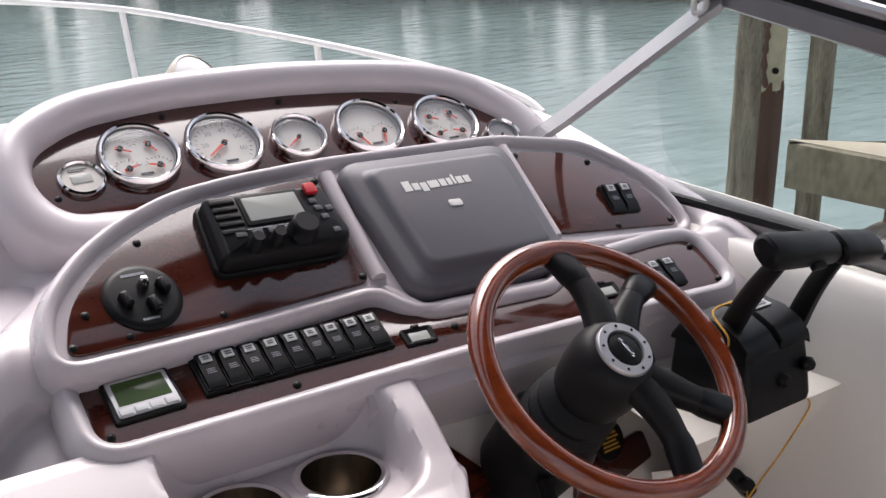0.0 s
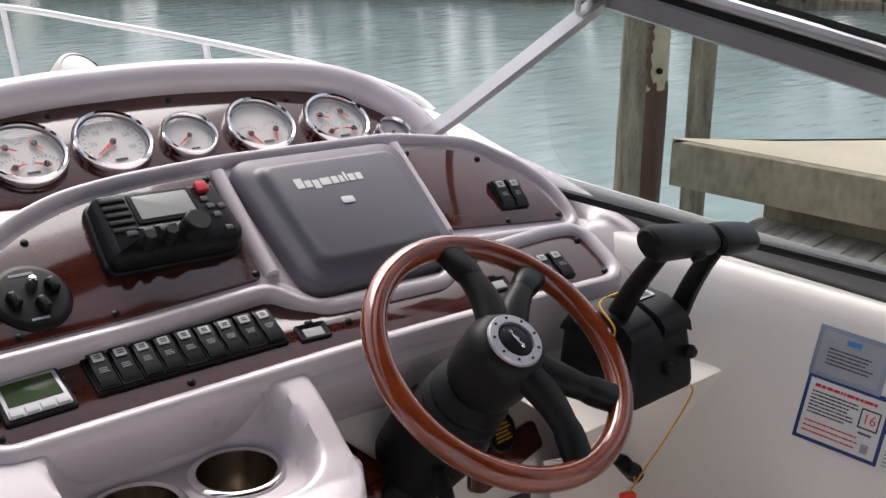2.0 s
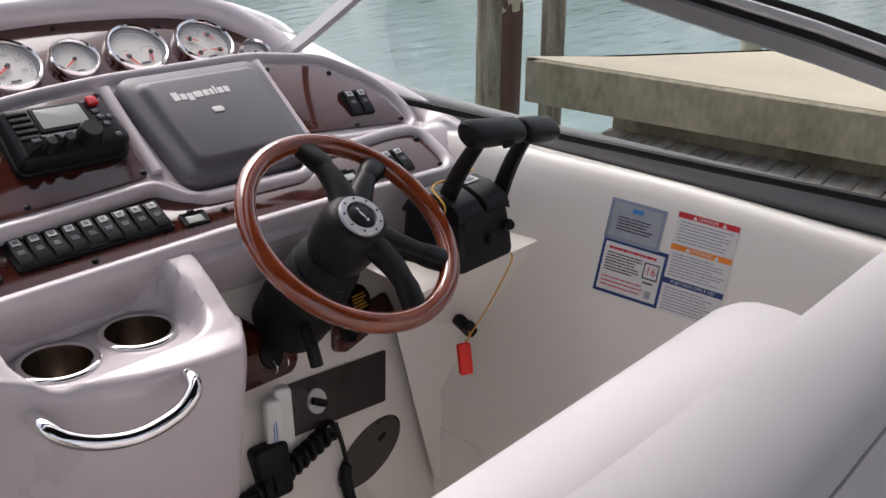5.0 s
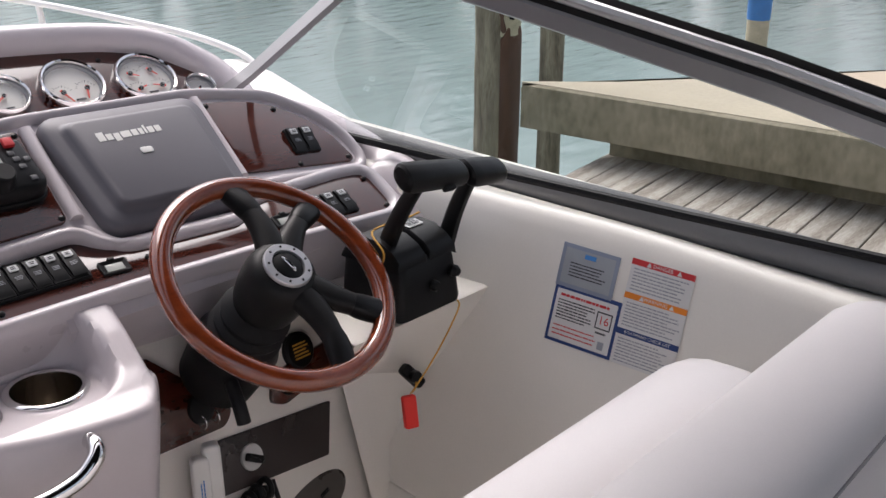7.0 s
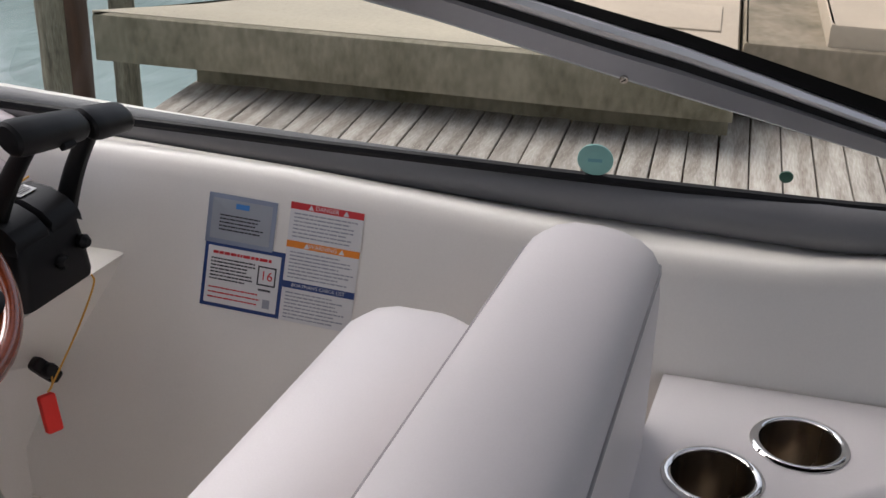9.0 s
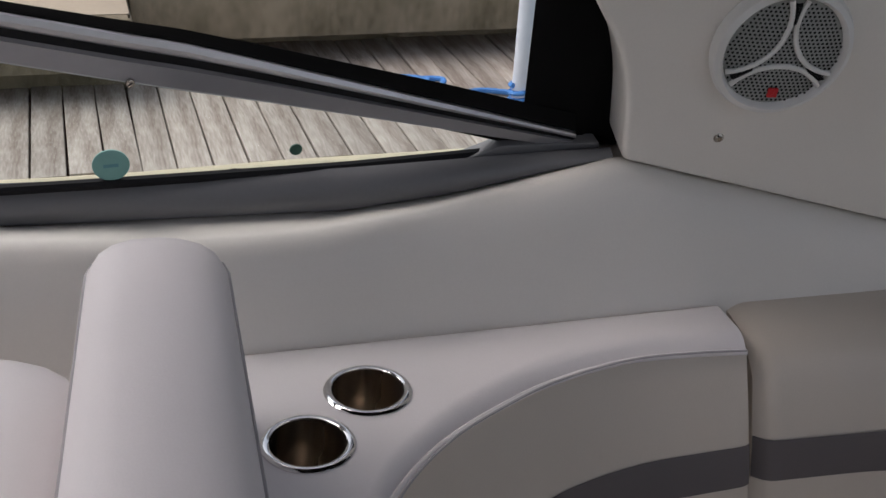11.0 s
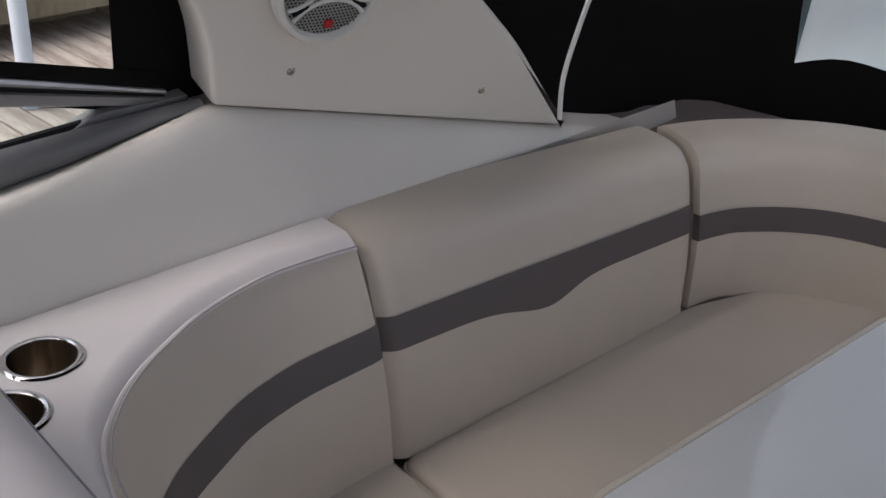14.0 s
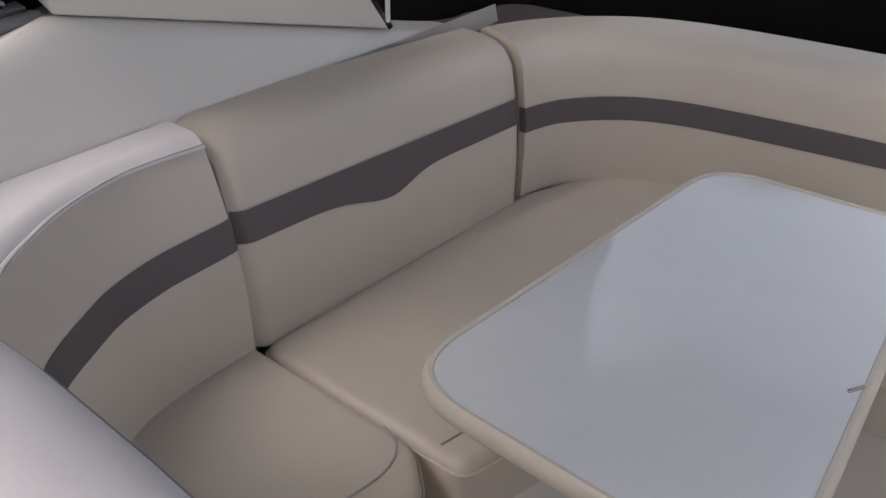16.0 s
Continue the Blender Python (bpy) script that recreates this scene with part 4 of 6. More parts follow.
for k in range(4):
    part("key", slab(ED, rounded([(-0.032 + 0.0165 * k, -0.023), (-0.018 + 0.0165 * k, -0.023), (-0.018 + 0.0165 * k, -0.014), (-0.032 + 0.0165 * k, -0.014)], 0.002), 0.0055, 0.008, 0.001), ICON, eng)

# ---- steering wheel ----
WH = axes_frame((-0.014, 0.007, 0.9355), (0.047, -0.596, 0.80))
HUB = WH @ Matrix.Translation((0.008, 0.003, 0.026))
wheel = thing("steering_wheel", "mahogany-rimmed steering wheel with four black leather spokes", "steering wheel", WH.translation)
R0, RT = 0.1575, 0.0148
part("rim", tube([WH @ Vector((R0 * math.cos(2 * math.pi * k / 72), R0 * math.sin(2 * math.pi * k / 72), 0.0)) for k in range(72)], RT, 16, closed=True), RIM, wheel, "varnished mahogany rim")


def oval_section(C, side, up, w, th, n=18):
    return [C + side * w * math.copysign(abs(math.cos(2 * math.pi * j / n)) ** 0.8, math.cos(2 * math.pi * j / n)) + up * th * math.copysign(abs(math.sin(2 * math.pi * j / n)) ** 0.8, math.sin(2 * math.pi * j / n)) for j in range(n)]


WUP = (WH.to_3x3() @ Vector((0, 0, 1))).normalized()
for a, bend in ((84, 0.012), (36, -0.010), (-39, 0.010), (-87, -0.012)):
    end = WH @ Vector((R0 * math.cos(radians(a)), R0 * math.sin(radians(a)), -0.002))
    start = WH @ Vector((0.008 + 0.012 * math.cos(radians(a)), 0.003 + 0.012 * math.sin(radians(a)), -0.002))
    run = (end - start).normalized()
    side = run.cross(WUP).normalized()
    up = side.cross(run).normalized()
    loops = []
    for k in range(15):
        t = k / 14
        w = 0.028 - 0.013 * min(1, t / 0.62) ** 0.75 + 0.003 * max(0, (t - 0.62) / 0.38)
        th = 0.018 - 0.007 * t
        C = start.lerp(end, t) + side * bend * math.sin(math.pi * t) + up * 0.006 * math.sin(math.pi * t)
        loops.append(oval_section(C, side, up, w, th))
    part("spoke", loft(loops[:11], True, (True, True)), LEATHER, wheel)
    sleeve = [[c + (p - c) * g for p in l] for l, g in zip(loops[9:], (1.02, 1.12, 1.13, 1.12, 1.10, 1.05)) for c in (sum(l, Vector()) / len(l),)]
    part("spoke_sleeve", loft(sleeve, True, (True, True)), BLACK, wheel, "smooth black spoke end")
part("hub_body", lathe(HUB, [(0.040, -0.105), (0.046, -0.085), (0.050, -0.060), (0.051, -0.042), (0.050, -0.026), (0.045, -0.012), (0.037, -0.005), (0.030, -0.004), (0.0005, -0.004)], 44), LEATHER, wheel)
part("hub_ring", lathe(HUB, [(0.0345, -0.007), (0.0345, -0.001), (0.033, 0.001), (0.0235, 0.0015), (0.0225, -0.001), (0.0225, -0.007)], 52), ALU, wheel, "brushed silver ring")
for k in range(9):
    part("ring_bolt", lathe(HUB @ pose(0.0287 * math.cos(k * 0.698), 0.0287 * math.sin(k * 0.698), 0.0012), [(0.0018, 0), (0.0016, 0.001), (0.0003, 0.0012)], 8), DARK, wheel)
part("horn_cap", lathe(HUB, [(0.0005, 0.002), (0.013, 0.0015), (0.0205, -0.001), (0.022, -0.006)], 36), BLACK, wheel)
part("emblem", lathe(HUB @ pose(0, 0, 0.0016, 0, 0, 14) @ Matrix.Diagonal((0.36, 1.3, 1, 1)), [(0.0105, 0), (0.010, 0.001), (0.0075, 0.0016), (0.006, 0.0010), (0.0003, 0.0009)], 28), CHROME, wheel, "oval chrome emblem")
column = thing("steering_column", "black tilt steering column with a ribbed rubber boot", "steering column", WH @ Vector((0, 0, -0.12)))
part("boot", lathe(WH, [(0.040, -0.060)] + [(0.046 + 0.006 * k / 6 + (0.004 if k % 2 else 0), -0.07 - 0.010 * k) for k in range(8)] + [(0.056, -0.15), (0.058, -0.17)], 36), RUBBER, column, "ribbed rubber boot")
part("collar", lathe(WH, [(0.056, -0.14), (0.062, -0.152), (0.062, -0.18), (0.058, -0.235)], 40), BLACK, column)
part("tilt_lever", tube(smooth_path([WH @ Vector((-0.04, -0.05, -0.16)), WH @ Vector((-0.045, -0.08, -0.165)), WH @ Vector((-0.045, -0.105, -0.18))], 4), 0.010, 10), BLACK, column)

# ---- throttle ----
TH = axes_frame((0.248, 0.022, 0.812), (0, 0, 1), (1, 0.04, 0))
throttle = thing("throttle_control", "black twin-lever throttle box on the side ledge", "throttle", TH.translation)


bm_t = loft([at_frame(TH, rounded([(-0.066 - d, -0.040 - d), (0.062 + d, -0.040 - d), (0.064 + d, 0.085), (-0.066 - d, 0.085)], 0.016), z) for d, z in ((0.003, 0.0), (0.004, 0.008), (0.001, 0.04), (-0.004, 0.078), (-0.010, 0.086))], True, (True, True))
part("housing", bm_t, BLACK, throttle)
for x0, x1 in ((-0.064, -0.003), (0.003, 0.060)):
    crown = [[TH @ Vector((x, y, z - dz)) for y, z in ((-0.036, 0.080), (-0.034, 0.091), (-0.020, 0.104), (0.005, 0.114), (0.035, 0.116), (0.065, 0.108), (0.085, 0.080))] for x, dz in ((x0, 0.006), (x0 + 0.003, 0.0), (x1 - 0.003, 0.0), (x1, 0.006))]
    part("quadrant_cover", loft(crown, True, (True, True)), BLACK, throttle)
part("front_knob", lathe(TH @ pose(0.045, -0.040, 0.052, 90), [(0.009, 0), (0.010, 0.008), (0.006, 0.014), (0.0005, 0.014)], 14), BLACK, throttle)
part("front_knob", lathe(TH @ pose(0.004, -0.040, 0.040, 90), [(0.009, 0), (0.009, 0.006), (0.006, 0.010), (0.0005, 0.010)], 14), BLACK, throttle)
part("warning_plate", slab(TH @ pose(0.024, 0.022, 0.1172, 6), rounded([(-0.016, -0.010), (0.016, -0.010), (0.016, 0.010), (-0.016, 0.010)], 0.002), 0, 0.001, 0.0003), ICON, throttle, "small pale printed plate")
part("plate_print", bars(TH @ pose(0.024, 0.022, 0.1184, 6), -0.013, 0.013, -0.008, 0.008, 4, 0.6, 4), INK, throttle, smooth=False)
GAX = Vector((1, 0.03, -0.16)).normalized()
for foot, head, g0, g1 in (((0.206, 0.040, 0.895), (0.199, -0.05, 1.038), (0.160, -0.05, 1.048), (0.281, -0.05, 1.030)), ((0.340, 0.040, 0.880), (0.306, -0.05, 1.024), (0.287, -0.05, 1.027), (0.365, -0.05, 1.015))):
    foot, head, g0, g1 = Vector(foot), Vector(head), Vector(g0), Vector(g1)
    d = (head - foot).normalized()
    fw = d.cross(GAX).normalized()
    side = fw.cross(d)
    loops = []
    for k in range(9):
        t = k / 8
        c = foot.lerp(head, t) + fw * 0.006 * math.sin(math.pi * t)
        a, b = 0.0080 - 0.001 * t, 0.0165 - 0.006 * t
        loops.append([c + side * a * math.copysign(abs(math.cos(2 * math.pi * j / 16)) ** 0.6, math.cos(2 * math.pi * j / 16)) + fw * b * math.copysign(abs(math.sin(2 * math.pi * j / 16)) ** 0.7, math.sin(2 * math.pi * j / 16)) for j in range(16)])
    part("lever", loft(loops, True, (True, True)), BLACK, throttle)
    ln = (g1 - g0).length
    gl = []
    for s_, rr in ((0.0, 0.006), (0.0, 0.015), (0.004, 0.0195), (0.013, 0.0208), (0.3 * ln, 0.0206), (0.6 * ln, 0.0198), (ln - 0.010, 0.0188), (ln - 0.003, 0.0165), (ln, 0.013), (ln, 0.005)):
        c = g0.lerp(g1, s_ / ln)
        gl.append([c + (fw * math.copysign(abs(math.cos(2 * math.pi * j / 22)) ** 0.85, math.cos(2 * math.pi * j / 22)) * 1.1 + d * math.copysign(abs(math.sin(2 * math.pi * j / 22)) ** 0.85, math.sin(2 * math.pi * j / 22)) * 0.92) * rr for j in range(22)])
    part("grip", loft(gl, True, (True, True)), BLACK, throttle)
part("trim_button", box(axes_frame((0.236, -0.066, 1.022), (-0.1, -0.7, -0.7)), 0.020, 0.010, 0.006, 0.002), RUBBER, throttle)
lan = thing("safety_lanyard", "red float tag on a yellow cord clipped to a kill switch", "lanyard", (0.23, 0.02, 0.66))
part("cord", tube(smooth_path([TH @ Vector((-0.072, 0.0, 0.070)), TH @ Vector((-0.070, -0.012, 0.104)), TH @ Vector((-0.052, 0.030, 0.122)), TH @ Vector((0.004, 0.040, 0.121)), TH @ Vector((0.020, 0.046, 0.128)), TH @ Vector((0.032, 0.040, 0.120)), TH @ Vector((0.060, 0.040, 0.121))], 6), 0.0016, 6), CORD, lan)
part("cord", tube(smooth_path([(0.300, -0.024, 0.815), (0.300, -0.026, 0.80), (0.285, -0.006, 0.74), (0.262, 0.010, 0.69), (0.228, 0.004, 0.672)], 6), 0.0013, 6), CORD, lan)
part("cord", tube(smooth_path([(0.262, 0.028, 0.672), (0.245, 0.014, 0.668), (0.226, 0.004, 0.672)], 6), 0.0013, 6), CORD, lan)
part("tag", slab(axes_frame((0.221, 0.0, 0.643), (-0.35, -0.9, 0.25), (0.9, -0.35, 0)), rounded([(-0.011, -0.026), (0.011, -0.026), (0.011, 0.026), (-0.011, 0.026)], 0.004), -0.005, 0.005, 0.002), REDTAG, lan, "red foam tag")
KS = axes_frame((0.272, 0.052, 0.668), (-0.3, -0.85, 0.3), (0.9, -0.3, 0))
part("switch_body", box(KS @ pose(0, 0, 0, 0, 0, 38), 0.020, 0.044, 0.018, 0.005, 0.007), BLACK, lan)
part("switch_nut", lathe(KS, [(0.0005, 0.030), (0.009, 0.030), (0.011, 0.022), (0.011, 0.012)], 16), BLACK, lan)

# ---- below the dash ----
def on_bulkhead(x, z):
    o, n = BK.translation, BK.to_3x3() @ Vector((0, 0, 1))
    return Vector((x, o.y - (n.x * (x - o.x) + n.z * (z - o.z)) / n.y, z))


BI = BK.inverted()


def bk(x, z):
    p = BI @ on_bulkhead(x, z)
    return (p.x, p.y)


blk = thing("stereo_remote_panel", "dark panel with a round silver-faced control", "panel", on_bulkhead(0.06, 0.59))
part("plate", slab(BK, rounded([bk(-0.06, 0.566), bk(0.159, 0.538), bk(0.191, 0.612), bk(-0.036, 0.640)], 0.004), 0, 0.005, 0.001), material("dark_brown_panel", (0.022, 0.014, 0.013), 0.3, var=0.2), blk)
part("dial_face", lathe(BK @ Matrix.Translation((*bk(0.012, 0.596), 0.005)), [(0.0004, 0.003), (0.020, 0.003), (0.021, 0.0)], 28), ALU, blk, "silver dial face")
part("pointer_knob", box(BK @ pose(*bk(0.012, 0.594), 0.007, 0, 0, 60), 0.012, 0.030, 0.012, 0.003), BLACK, blk)
key = thing("ignition_panel", "small dark burl panel with ignition switches and keys", "ignition panel", on_bulkhead(-0.06, 0.70))
part("plate", slab(BK, rounded([bk(-0.165, 0.665), bk(-0.02, 0.655), bk(0.0, 0.675), bk(-0.05, 0.725), bk(-0.12, 0.79)], [0.004, 0.012, 0.012, 0.01, 0.004]), 0.0, 0.012, 0.002), WOOD, key)
part("lock_ring", lathe(BK @ Matrix.Translation((*bk(-0.055, 0.695), 0.012)), [(0.0004, 0.004), (0.010, 0.006), (0.022, 0.004), (0.024, 0.0)], 28), BLACK, key)
for k in range(2):
    part("key_ring", tube([BK @ (Vector((*bk(-0.065 + 0.022 * k, 0.678), 0.02)) + Vector((0.002 * k, 0.010 * math.cos(a * 0.5236), 0.010 * math.sin(a * 0.5236)))) for a in range(12)], 0.0012, 6, closed=True), CHROME, key)
for k in range(2):
    fl = thing("key_float", "white foam key float hanging from the ignition", "key float", on_bulkhead(-0.09 + 0.02 * k, 0.6), "key floats")
    FM = axes_frame(on_bulkhead(-0.098 + 0.022 * k, 0.612 + 0.012 * k) + Vector((0.0, -0.03 - 0.004 * k, 0.0)), (-0.4, -0.9, 0.1), (0.9, -0.4, 0))
    part("float_body", slab(FM, rounded([(-0.014, -0.05), (0.014, -0.05), (0.013, 0.045), (-0.013, 0.045)], 0.010), -0.009, 0.009, 0.005), WHITE, fl)
    if k == 0:
        part("print", bars(FM @ pose(0, 0, 0.0092, 0, 0, 90), -0.03, 0.02, -0.004, 0.004, 2, 0.5, 2), BLUE, fl, smooth=False)
gearp = thing("trim_switch_plate", "small burl plate with a round black socket", "switch plate", on_bulkhead(0.13, 0.66))
part("plate", slab(BK, rounded([bk(0.075, 0.652), bk(0.10, 0.640), bk(0.235, 0.660), bk(0.225, 0.70), bk(0.09, 0.69)], 0.01), 0, 0.008, 0.002), WOOD, gearp)
part("socket", lathe(BK @ Matrix.Translation((*bk(0.115, 0.668), 0.008)), [(0.0004, 0.001), (0.012, 0.002), (0.017, 0.006), (0.019, 0.0)], 24), BLACK, gearp)
ro = thing("compass_plate", "round dark plate with worn gold print behind the wheel", "plate", on_bulkhead(0.16, 0.69))
part("plate", lathe(BK @ Matrix.Translation((*bk(0.155, 0.705), 0.0)), [(0.0004, 0.012), (0.026, 0.012), (0.030, 0.008), (0.030, 0)], 28), BLACK, ro)
part("print", bars(BK @ Matrix.Translation((*bk(0.155, 0.705), 0.012)), -0.016, 0.016, -0.014, 0.014, 5, 0.5, 9), CORD, ro, smooth=False)
cover = thing("oval_access_plate", "oval smoked access cover with a finger slot", "access plate", on_bulkhead(0.11, 0.5))
OV = BK @ pose(*bk(0.098, 0.478), 0, 0, 0, 16)
part("plate", lathe(OV @ Matrix.Diagonal((1, 0.42, 1, 1)), [(0.0005, 0.004), (0.075, 0.004), (0.086, 0.002), (0.088, 0.0)], 40), material("smoked_plastic", (0.06, 0.052, 0.045), 0.3, var=0.1), cover)
part("finger_slot", box(OV @ pose(0.035, 0.004, 0.0035), 0.022, 0.008, 0.002, 0.003), DARK, cover)
mic = thing("radio_microphone", "black hand microphone with a coiled cord", "microphone", on_bulkhead(-0.1, 0.55))
part("case", slab(axes_frame(on_bulkhead(-0.115, 0.55) + Vector((0, -0.015, 0)), (-0.1, -0.95, 0.2)), rounded([(-0.026, -0.045), (0.026, -0.045), (0.030, 0.04), (-0.030, 0.04)], 0.012), -0.012, 0.015, 0.006), BLACK, mic)
part("cord", tube([on_bulkhead(-0.115, 0.50 - 0.01 * k) + Vector((0, -0.02, 0)) for k in range(20)], 0.004, 8), BLACK, mic)
hose = thing("coiled_hose", "black coiled cable hanging along the bulkhead", "cable", on_bulkhead(-0.1, 0.5))
pts = []
for k in range(330):
    t = k / 329
    c = on_bulkhead(-0.32 + 0.345 * t, 0.515 + 0.040 * t - 0.008 * math.sin(math.pi * t)) + Vector((0, -0.016, 0))
    a = k * 2 * math.pi / 16.5
    pts.append(c + Vector((0.003 * math.sin(a), 0.012 * math.cos(a), 0.016 * math.sin(a))))
part("coil", tube(pts, 0.0052, 7), BLACK, hose)
part("drop_cable", tube(smooth_path([on_bulkhead(0.035, 0.555) + Vector((0, -0.01, 0)), on_bulkhead(0.035, 0.50) + Vector((0, -0.012, 0)), on_bulkhead(0.022, 0.46) + Vector((0, -0.012, 0)), on_bulkhead(0.02, 0.34) + Vector((0, -0.012, 0))], 6), [0.004] * 8 + [0.010] * 11, 8), BLACK, hose)
foot = thing("foot_pocket", "shallow moulded foot pocket in the hull side", "foot pocket", (0.33, 0.0, 0.4))
part("pocket", slab(axes_frame((wall_x(0.03, 0.40) - 0.002, 0.03, 0.40), (-0.94, -0.13, 0.30), (0, -1, 0)), rounded([(-0.07, -0.09), (0.045, -0.09), (0.045, 0.03), (0.025, 0.052), (-0.07, 0.062)], 0.012), -0.002, 0.004, 0.003), CREAM, foot)


def cup_holder(M, r, depth, nm="cup_holder"):
    ob = thing(nm, "stainless steel drop-in cup holder with a polished rim", "cup holder", M.translation, "cup holders")
    part("cup", lathe(M, [(r * 0.80, 0.002), (r * 0.79, -depth * 0.5), (r * 0.75, -depth * 0.93), (r * 0.70, -depth), (0.0005, -depth)], 48), STEEL, ob)
    part("rim", lathe(M, [(r, -0.001), (r * 1.0, 0.0015), (r * 0.95, 0.004), (r * 0.88, 0.0045), (r * 0.82, 0.003), (r * 0.80, -0.002)], 56), CHROME, ob, "polished rim")
    part("drain", lathe(M @ Matrix.Translation((0, 0, -depth + 0.0008)), [(0.007, 0.001), (0.004, 0.0005), (0.0004, 0)], 16), DARK, ob)
    return ob


for c in DASH_CUPS:
    cup_holder(Matrix.Translation((*c, 0.835)), 0.054, 0.075)
grab = thing("grab_handle", "polished stainless grab handle on the console front", "grab handle", (-0.4, -0.05, 0.82))
gpts = smooth_path([(-0.492, 0.050, 0.818), (-0.495, 0.016, 0.820), (-0.482, -0.008, 0.809), (-0.450, -0.028, 0.798), (-0.405, -0.044, 0.795), (-0.355, -0.050, 0.806), (-0.328, -0.046, 0.823), (-0.318, -0.030, 0.831), (-0.315, -0.008, 0.828)], 8)
part("bar", tube(gpts, 0.0105, 14), CHROME, grab)

# ---- labels on the hull side ----
def wall_frame(y, z):
    return axes_frame((wall_x(y, z) - 0.0012, y, z), (-0.945, -0.137, 0.2835), (0, -1, 0))


LB = wall_frame(-0.188, 0.800)
w, h = 0.113, 0.088
lab = thing("noise_placard", "white placard with a navy border and a red number", "placard", LB.translation)
part("border", slab(LB, rounded([(-w / 2, -h / 2), (w / 2, -h / 2), (w / 2, h / 2), (-w / 2, h / 2)], 0.001), 0, 0.0008, 0.0002), NAVY, lab)
part("sheet", slab(LB, rounded([(-w / 2 + 0.005, -h / 2 + 0.005), (w / 2 - 0.005, -h / 2 + 0.005), (w / 2 - 0.005, h / 2 - 0.006), (-w / 2 + 0.005, h / 2 - 0.006)], 0.001), 0.0006, 0.0012, 0.0002), PAPER, lab)
part("red_print", bars(LB, -0.044, 0.044, 0.026, 0.034, 1, 0.5, 3, lift=0.0015), RED, lab, smooth=False)
part("print", bars(LB, -0.046, 0.02, -0.008, 0.024, 7, 0.45, 4, lift=0.0015), INK, lab, smooth=False)
part("red_print", bars(LB, -0.046, 0.03, -0.034, -0.014, 3, 0.3, 7, lift=0.0015), RED, lab, smooth=False)
sq = bmesh.new()
for a, b, c, d in ((0.021, -0.004, 0.047, -0.002), (0.021, 0.020, 0.047, 0.022), (0.021, -0.004, 0.023, 0.022), (0.045, -0.004, 0.047, 0.022)):
    rect(LB, a, b, c, d, 0.0015, sq)
part("number_box", sq, INK, lab, smooth=False)
lettering("number", "16", LB @ Matrix.Translation((0.034, 0.009, 0.0004)), 0.018, RED, lab)
part("caption", bars(LB, 0.024, 0.045, -0.012, -0.008, 1, 0.7, 5, lift=0.0015), INK, lab, smooth=False)
part("stamp", rect(LB, 0.032, -0.034, 0.042, -0.022, 0.0015), GREYINK, lab, smooth=False)

LG = wall_frame(-0.178, 0.872)
w, h = 0.096, 0.066
pl = thing("certification_plate", "blue-grey patterned certification plate", "plate", LG.translation)
part("plate", slab(LG, rounded([(-w / 2, -h / 2), (w / 2, -h / 2), (w / 2, h / 2), (-w / 2, h / 2)], 0.001), 0, 0.0009, 0.0002), PLATE, pl)
part("field", slab(LG, rounded([(-w / 2 + 0.006, -h / 2 + 0.006), (w / 2 - 0.006, -h / 2 + 0.006), (w / 2 - 0.006, h / 2 - 0.006), (-w / 2 + 0.006, h / 2 - 0.006)], 0.001), 0.0007, 0.0011, 0.0001), material("plate_field", (0.33, 0.35, 0.38), 0.4, var=0.05), pl)
part("badge", rect(LG, -0.009, 0.016, 0.010, 0.023, 0.0014), BLUE, pl, smooth=False)
part("print", bars(LG, -0.030, 0.034, -0.016, 0.008, 5, 0.4, 12, lift=0.0014), INK, pl, smooth=False)

LW = wall_frame(-0.293, 0.829)
w, h = 0.100, 0.158
wl = thing("warning_label", "tall white safety label with red, orange and blue headings", "label", LW.translation)
part("sheet", slab(LW, rounded([(-w / 2, -h / 2), (w / 2, -h / 2), (w / 2, h / 2), (-w / 2, h / 2)], 0.001), 0, 0.0006, 0.0001), PAPER, wl)
for y, mat, word, seed in ((0.0745, RED, "DANGER", 1), (0.024, ORANGE, "WARNING", 2), (-0.030, NAVY, "BOATMAN'S CHECK LIST", 3)):
    part("heading", rect(LW, -w / 2, y - 0.0045, w / 2, y + 0.0045, 0.0009), mat, wl, smooth=False)
    lettering("heading_word", word, LW @ Matrix.Translation((0, y, 0.0)), 0.008 if len(word) < 10 else 0.0066, PAPER, wl)
    if len(word) < 10:
        for x in (-0.022, 0.026):
            tri = bmesh.new()
            tri.faces.new([tri.verts.new(LW @ Vector((x + a, y + b, 0.0013))) for a, b in ((-0.004, -0.0032), (0.004, -0.0032), (0, 0.0036))])
            part("hazard_sign", tri, PAPER, wl, smooth=False)
part("print", bars(LW, -0.044, 0.046, 0.032, 0.067, 7, 0.38, 21, lift=0.0009), GREYINK, wl, smooth=False)
part("print", bars(LW, -0.044, 0.046, -0.022, 0.016, 8, 0.38, 22, lift=0.0009), GREYINK, wl, smooth=False)
part("print", bars(LW, -0.044, 0.040, -0.076, -0.038, 8, 0.38, 23, lift=0.0009), GREYINK, wl, smooth=False)

# ---- helm seat ----
def roll_section(y0, y1, zt, thick, n=10):
    """A padded section in y and z, rounded over the top."""
    ym, hw = (y0 + y1) / 2, (y1 - y0) / 2
    pts = [(y0, zt - thick)]
    for k in range(n + 1):
        a = math.pi * (1 - k / n)
        c, s = math.cos(a), math.sin(a)
        pts.append((ym + hw * math.copysign(abs(c) ** 0.8, c), zt - hw * 0.75 + hw * 0.75 * abs(s) ** 0.75))
    pts.append((y1, zt - thick))
    return pts


